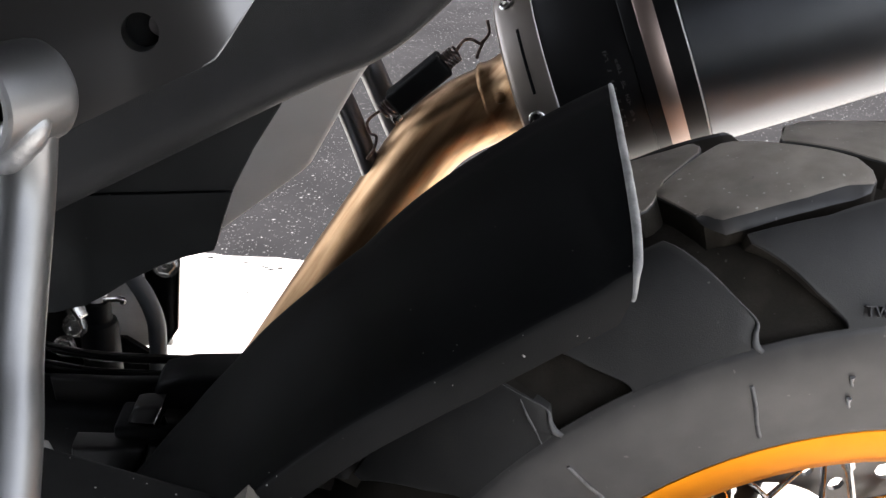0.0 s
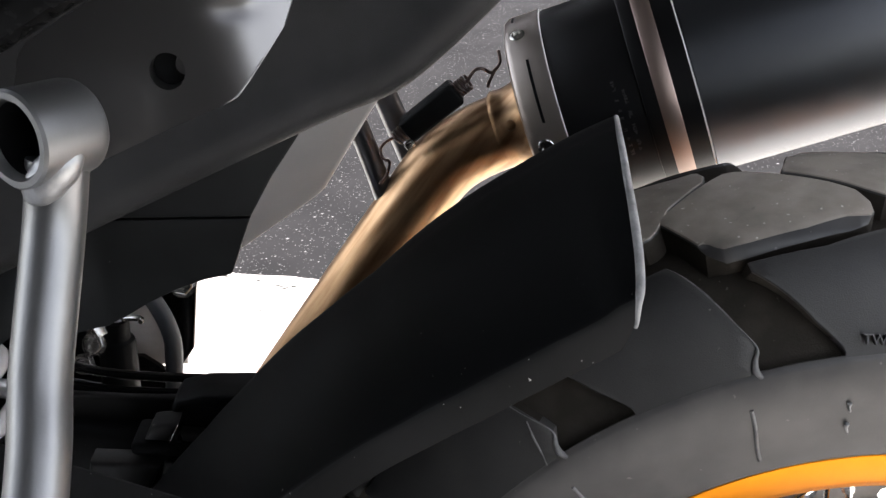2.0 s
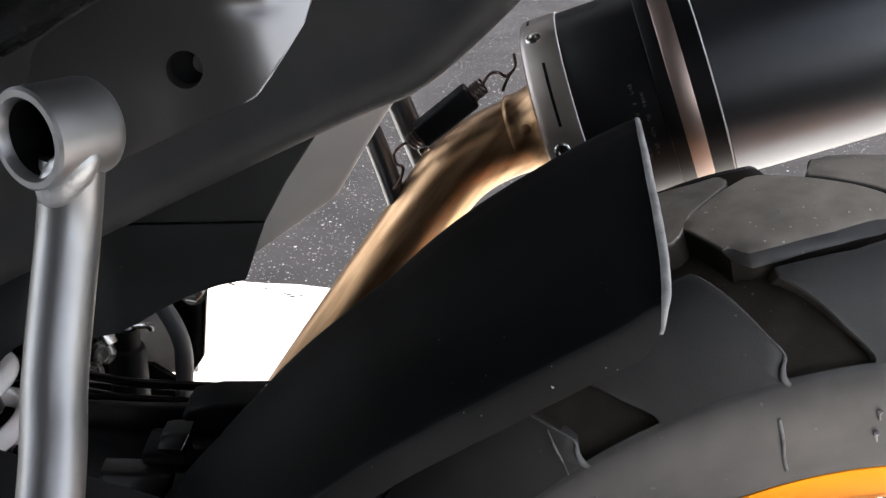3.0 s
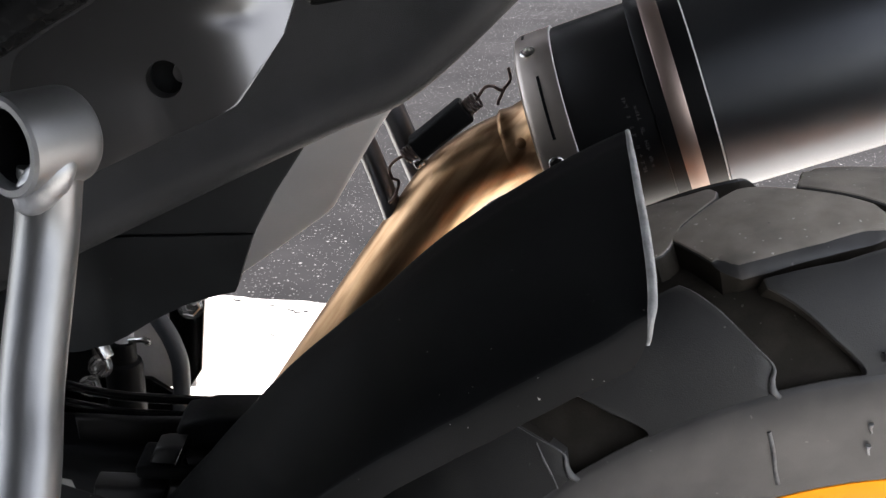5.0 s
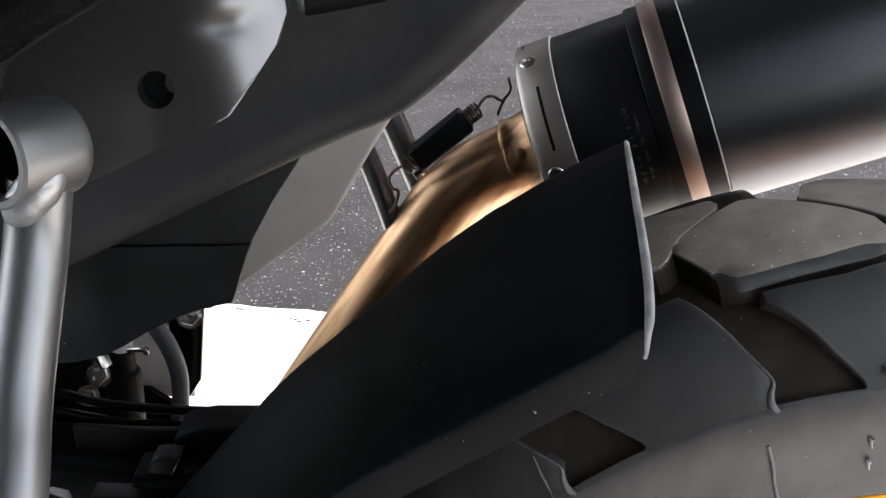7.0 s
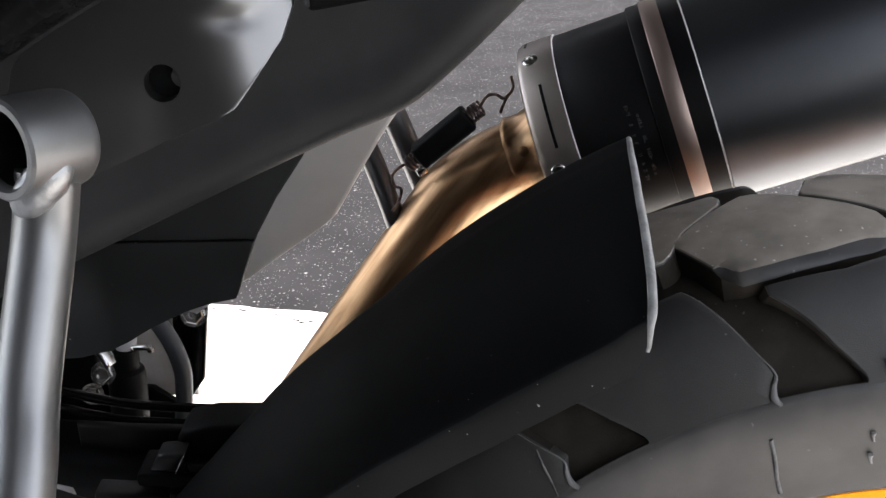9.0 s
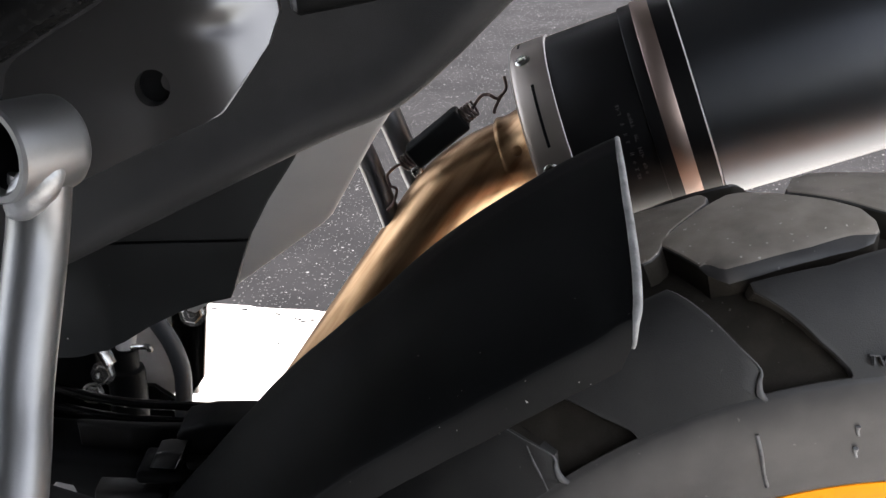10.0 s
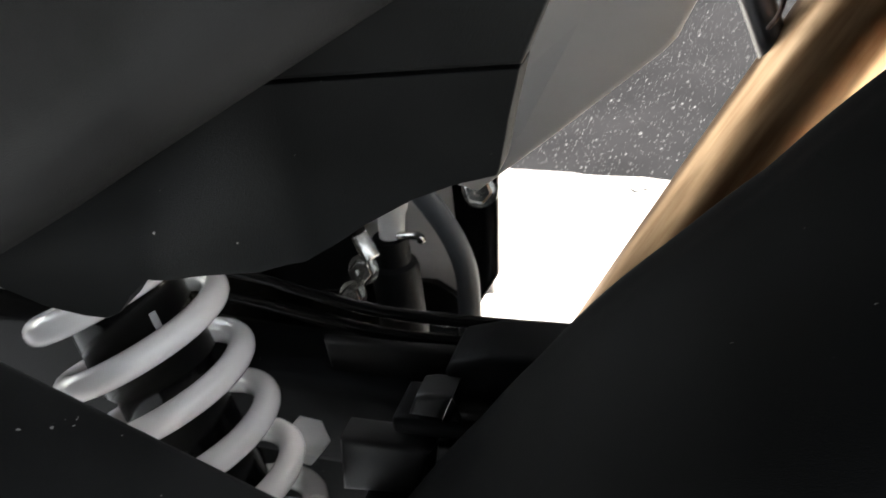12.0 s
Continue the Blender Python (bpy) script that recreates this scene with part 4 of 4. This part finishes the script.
clip = part("retaining_spring", bar(CLIP0, CLIP1, 0.017, 0.0175, 0.0022), BLACK_PLASTIC, bike, "exhaust retaining spring in a black rubber sleeve")


def small_coil(a, b, r, turns, wire_r=0.0010):
    way = (b - a).normalized()
    u = way.orthogonal().normalized()
    v = way.cross(u)
    return tube([a + (b - a) * k / (turns * 10) + r * (math.cos(k * math.tau / 10) * u + math.sin(k * math.tau / 10) * v) for k in range(turns * 10 + 1)], wire_r, 6, 1)


along = (CLIP1 - CLIP0).normalized()
part("coil", small_coil(CLIP1 - along * 0.002, CLIP1 + along * 0.010, 0.0055, 5), WIRE, clip, "rusty dark wire coil")
part("coil", small_coil(CLIP0 - along * 0.009, CLIP0 + along * 0.002, 0.0055, 4), WIRE, clip)
part("hook", wire([CLIP1 + along * 0.008, CLIP1 + Vector((0.012, 0, 0.014)), CLIP1 + Vector((0.018, -0.001, 0.0155)), CLIP1 + Vector((0.024, 0.002, 0.012)), CLIP1 + Vector((0.030, 0.005, 0.018)), CLIP1 + Vector((0.029, 0.008, 0.026))]), WIRE, clip)
part("hook", wire([CLIP1 + Vector((0.026, 0.002, 0.013)), CLIP1 + Vector((0.0225, 0, 0.006)), CLIP1 + Vector((0.0215, 0, 0.002))]), WIRE, clip)
part("hook", wire([CLIP0 - along * 0.006, CLIP0 + Vector((-0.012, 0, -0.0065)), CLIP0 + Vector((-0.0185, 0, -0.013)), CLIP0 + Vector((-0.017, 0, -0.021)), CLIP0 + Vector((-0.0125, 0, -0.024)), CLIP0 + Vector((-0.015, 0, -0.034)), CLIP0 + Vector((-0.020, 0.004, -0.042))]), WIRE, clip)
part("pipe_lug", bar((-0.006, 0.726, 0.588), (0.001, 0.728, 0.592), 0.005, 0.007, 0.0015), CHROME, clip, "bright pipe lug")

# -- far stand tubes --
part("stand_tube", tube([(-0.060, 0.745, 0.650), (-0.0475, 0.742, 0.617), (-0.0365, 0.742, 0.587), (-0.0255, 0.742, 0.552), (-0.012, 0.745, 0.50)], 0.0080, 24), STAND_METAL, bike, "black tube behind the exhaust pipe")
part("stand_tube", tube([(-0.046, 0.765, 0.680), (-0.031, 0.762, 0.642), (-0.017, 0.762, 0.605), (-0.004, 0.762, 0.570), (0.010, 0.765, 0.53)], 0.0095, 24), STAND_METAL, bike, "black tube behind the exhaust pipe")

# -- cables, hose and brake parts low in the frame --
cable = part("cable", tube([(-0.40, 0.655, 0.490), (-0.30, 0.66, 0.464), (-0.264, 0.66, 0.4525), (-0.213, 0.66, 0.4395), (-0.121, 0.66, 0.4330), (-0.03, 0.66, 0.430)], 0.0036, 14), BLACK_GLOSS, bike, "gloss black cable")
part("cable", tube([(-0.40, 0.652, 0.474), (-0.30, 0.657, 0.448), (-0.264, 0.657, 0.4385), (-0.213, 0.657, 0.4275), (-0.121, 0.657, 0.4215), (-0.03, 0.66, 0.420)], 0.0036, 14), BLACK_GLOSS, bike, "gloss black cable")
part("cable_tie", bar((-0.199, 0.6535, 0.4465), (-0.199, 0.6535, 0.4165), 0.007, 0.009, 0.001), BLACK_PLASTIC, cable)
mount = part("brake_mount", plate([(-0.177, 0.512), (-0.177, 0.470), (-0.1875, 0.400), (-0.193, 0.392), (-0.212, 0.365), (-0.216, 0.365), (-0.2090, 0.44), (-0.2030, 0.512)], 0.757, 0.763, 0.0015), BLACK_GLOSS, bike, "black mounting plate with zinc bolts")
# Another added backing that darkens the gap under the mount.
part("lower_backing", plate([(-0.42, 0.25), (-0.42, 0.40), (-0.235, 0.385), (-0.212, 0.366), (-0.215, 0.25)], 0.768, 0.774, 0.001), BLACK_GLOSS, mount)
part("cast_bracket", plate([(-0.20, 0.50), (-0.20, 0.372), (-0.34, 0.372), (-0.34, 0.50)], 0.775, 0.783, 0.002), CAST_ALLOY, mount, "grey cast alloy bracket")
for place, r in (((-0.1885, 0.755, 0.462), 0.0085), ((-0.2470, 0.70, 0.4405), 0.0072), ((-0.258, 0.70, 0.4225), 0.0066)):
    part("bolt", hex_bolt(place, (0.1, -1, 0.35), r, 0.006), CHROME, mount)
part("hose", tube([(-0.235, 0.715, 0.520), (-0.213, 0.715, 0.490), (-0.1985, 0.716, 0.462), (-0.1925, 0.718, 0.435), (-0.194, 0.72, 0.41), (-0.200, 0.72, 0.37)], 0.0068, 20), HOSE_RUBBER, bike, "grey rubber brake hose")
cylinder = part("master_cylinder", turned([(0, 0), (0, 0.0145), (0.056, 0.0145), (0.060, 0.0135), (0.062, 0.0105), (0.078, 0.0105), (0.079, 0.009), (0.079, 0)], (-0.2385, 0.715, 0.375), (0.06, 0.02, 1), 24), BLACK_PLASTIC, bike, "black brake master cylinder")
part("clevis", turned([(0, 0), (0, 0.0075), (0.018, 0.0080), (0.020, 0.0095), (0.027, 0.0095), (0.029, 0)], (-0.233, 0.717, 0.452), (0.2, 0, 1), 16), CAST_ALLOY, cylinder, "zinc clevis")
part("pin", tube([(-0.226, 0.712, 0.456), (-0.212, 0.708, 0.4585), (-0.211, 0.708, 0.455)], 0.0025, 10, 3), CHROME, cylinder)
part("bent_tab", bar((-0.2475, 0.705, 0.4615), (-0.2395, 0.70, 0.4475), 0.010, 0.006, 0.0015), CHROME, mount)
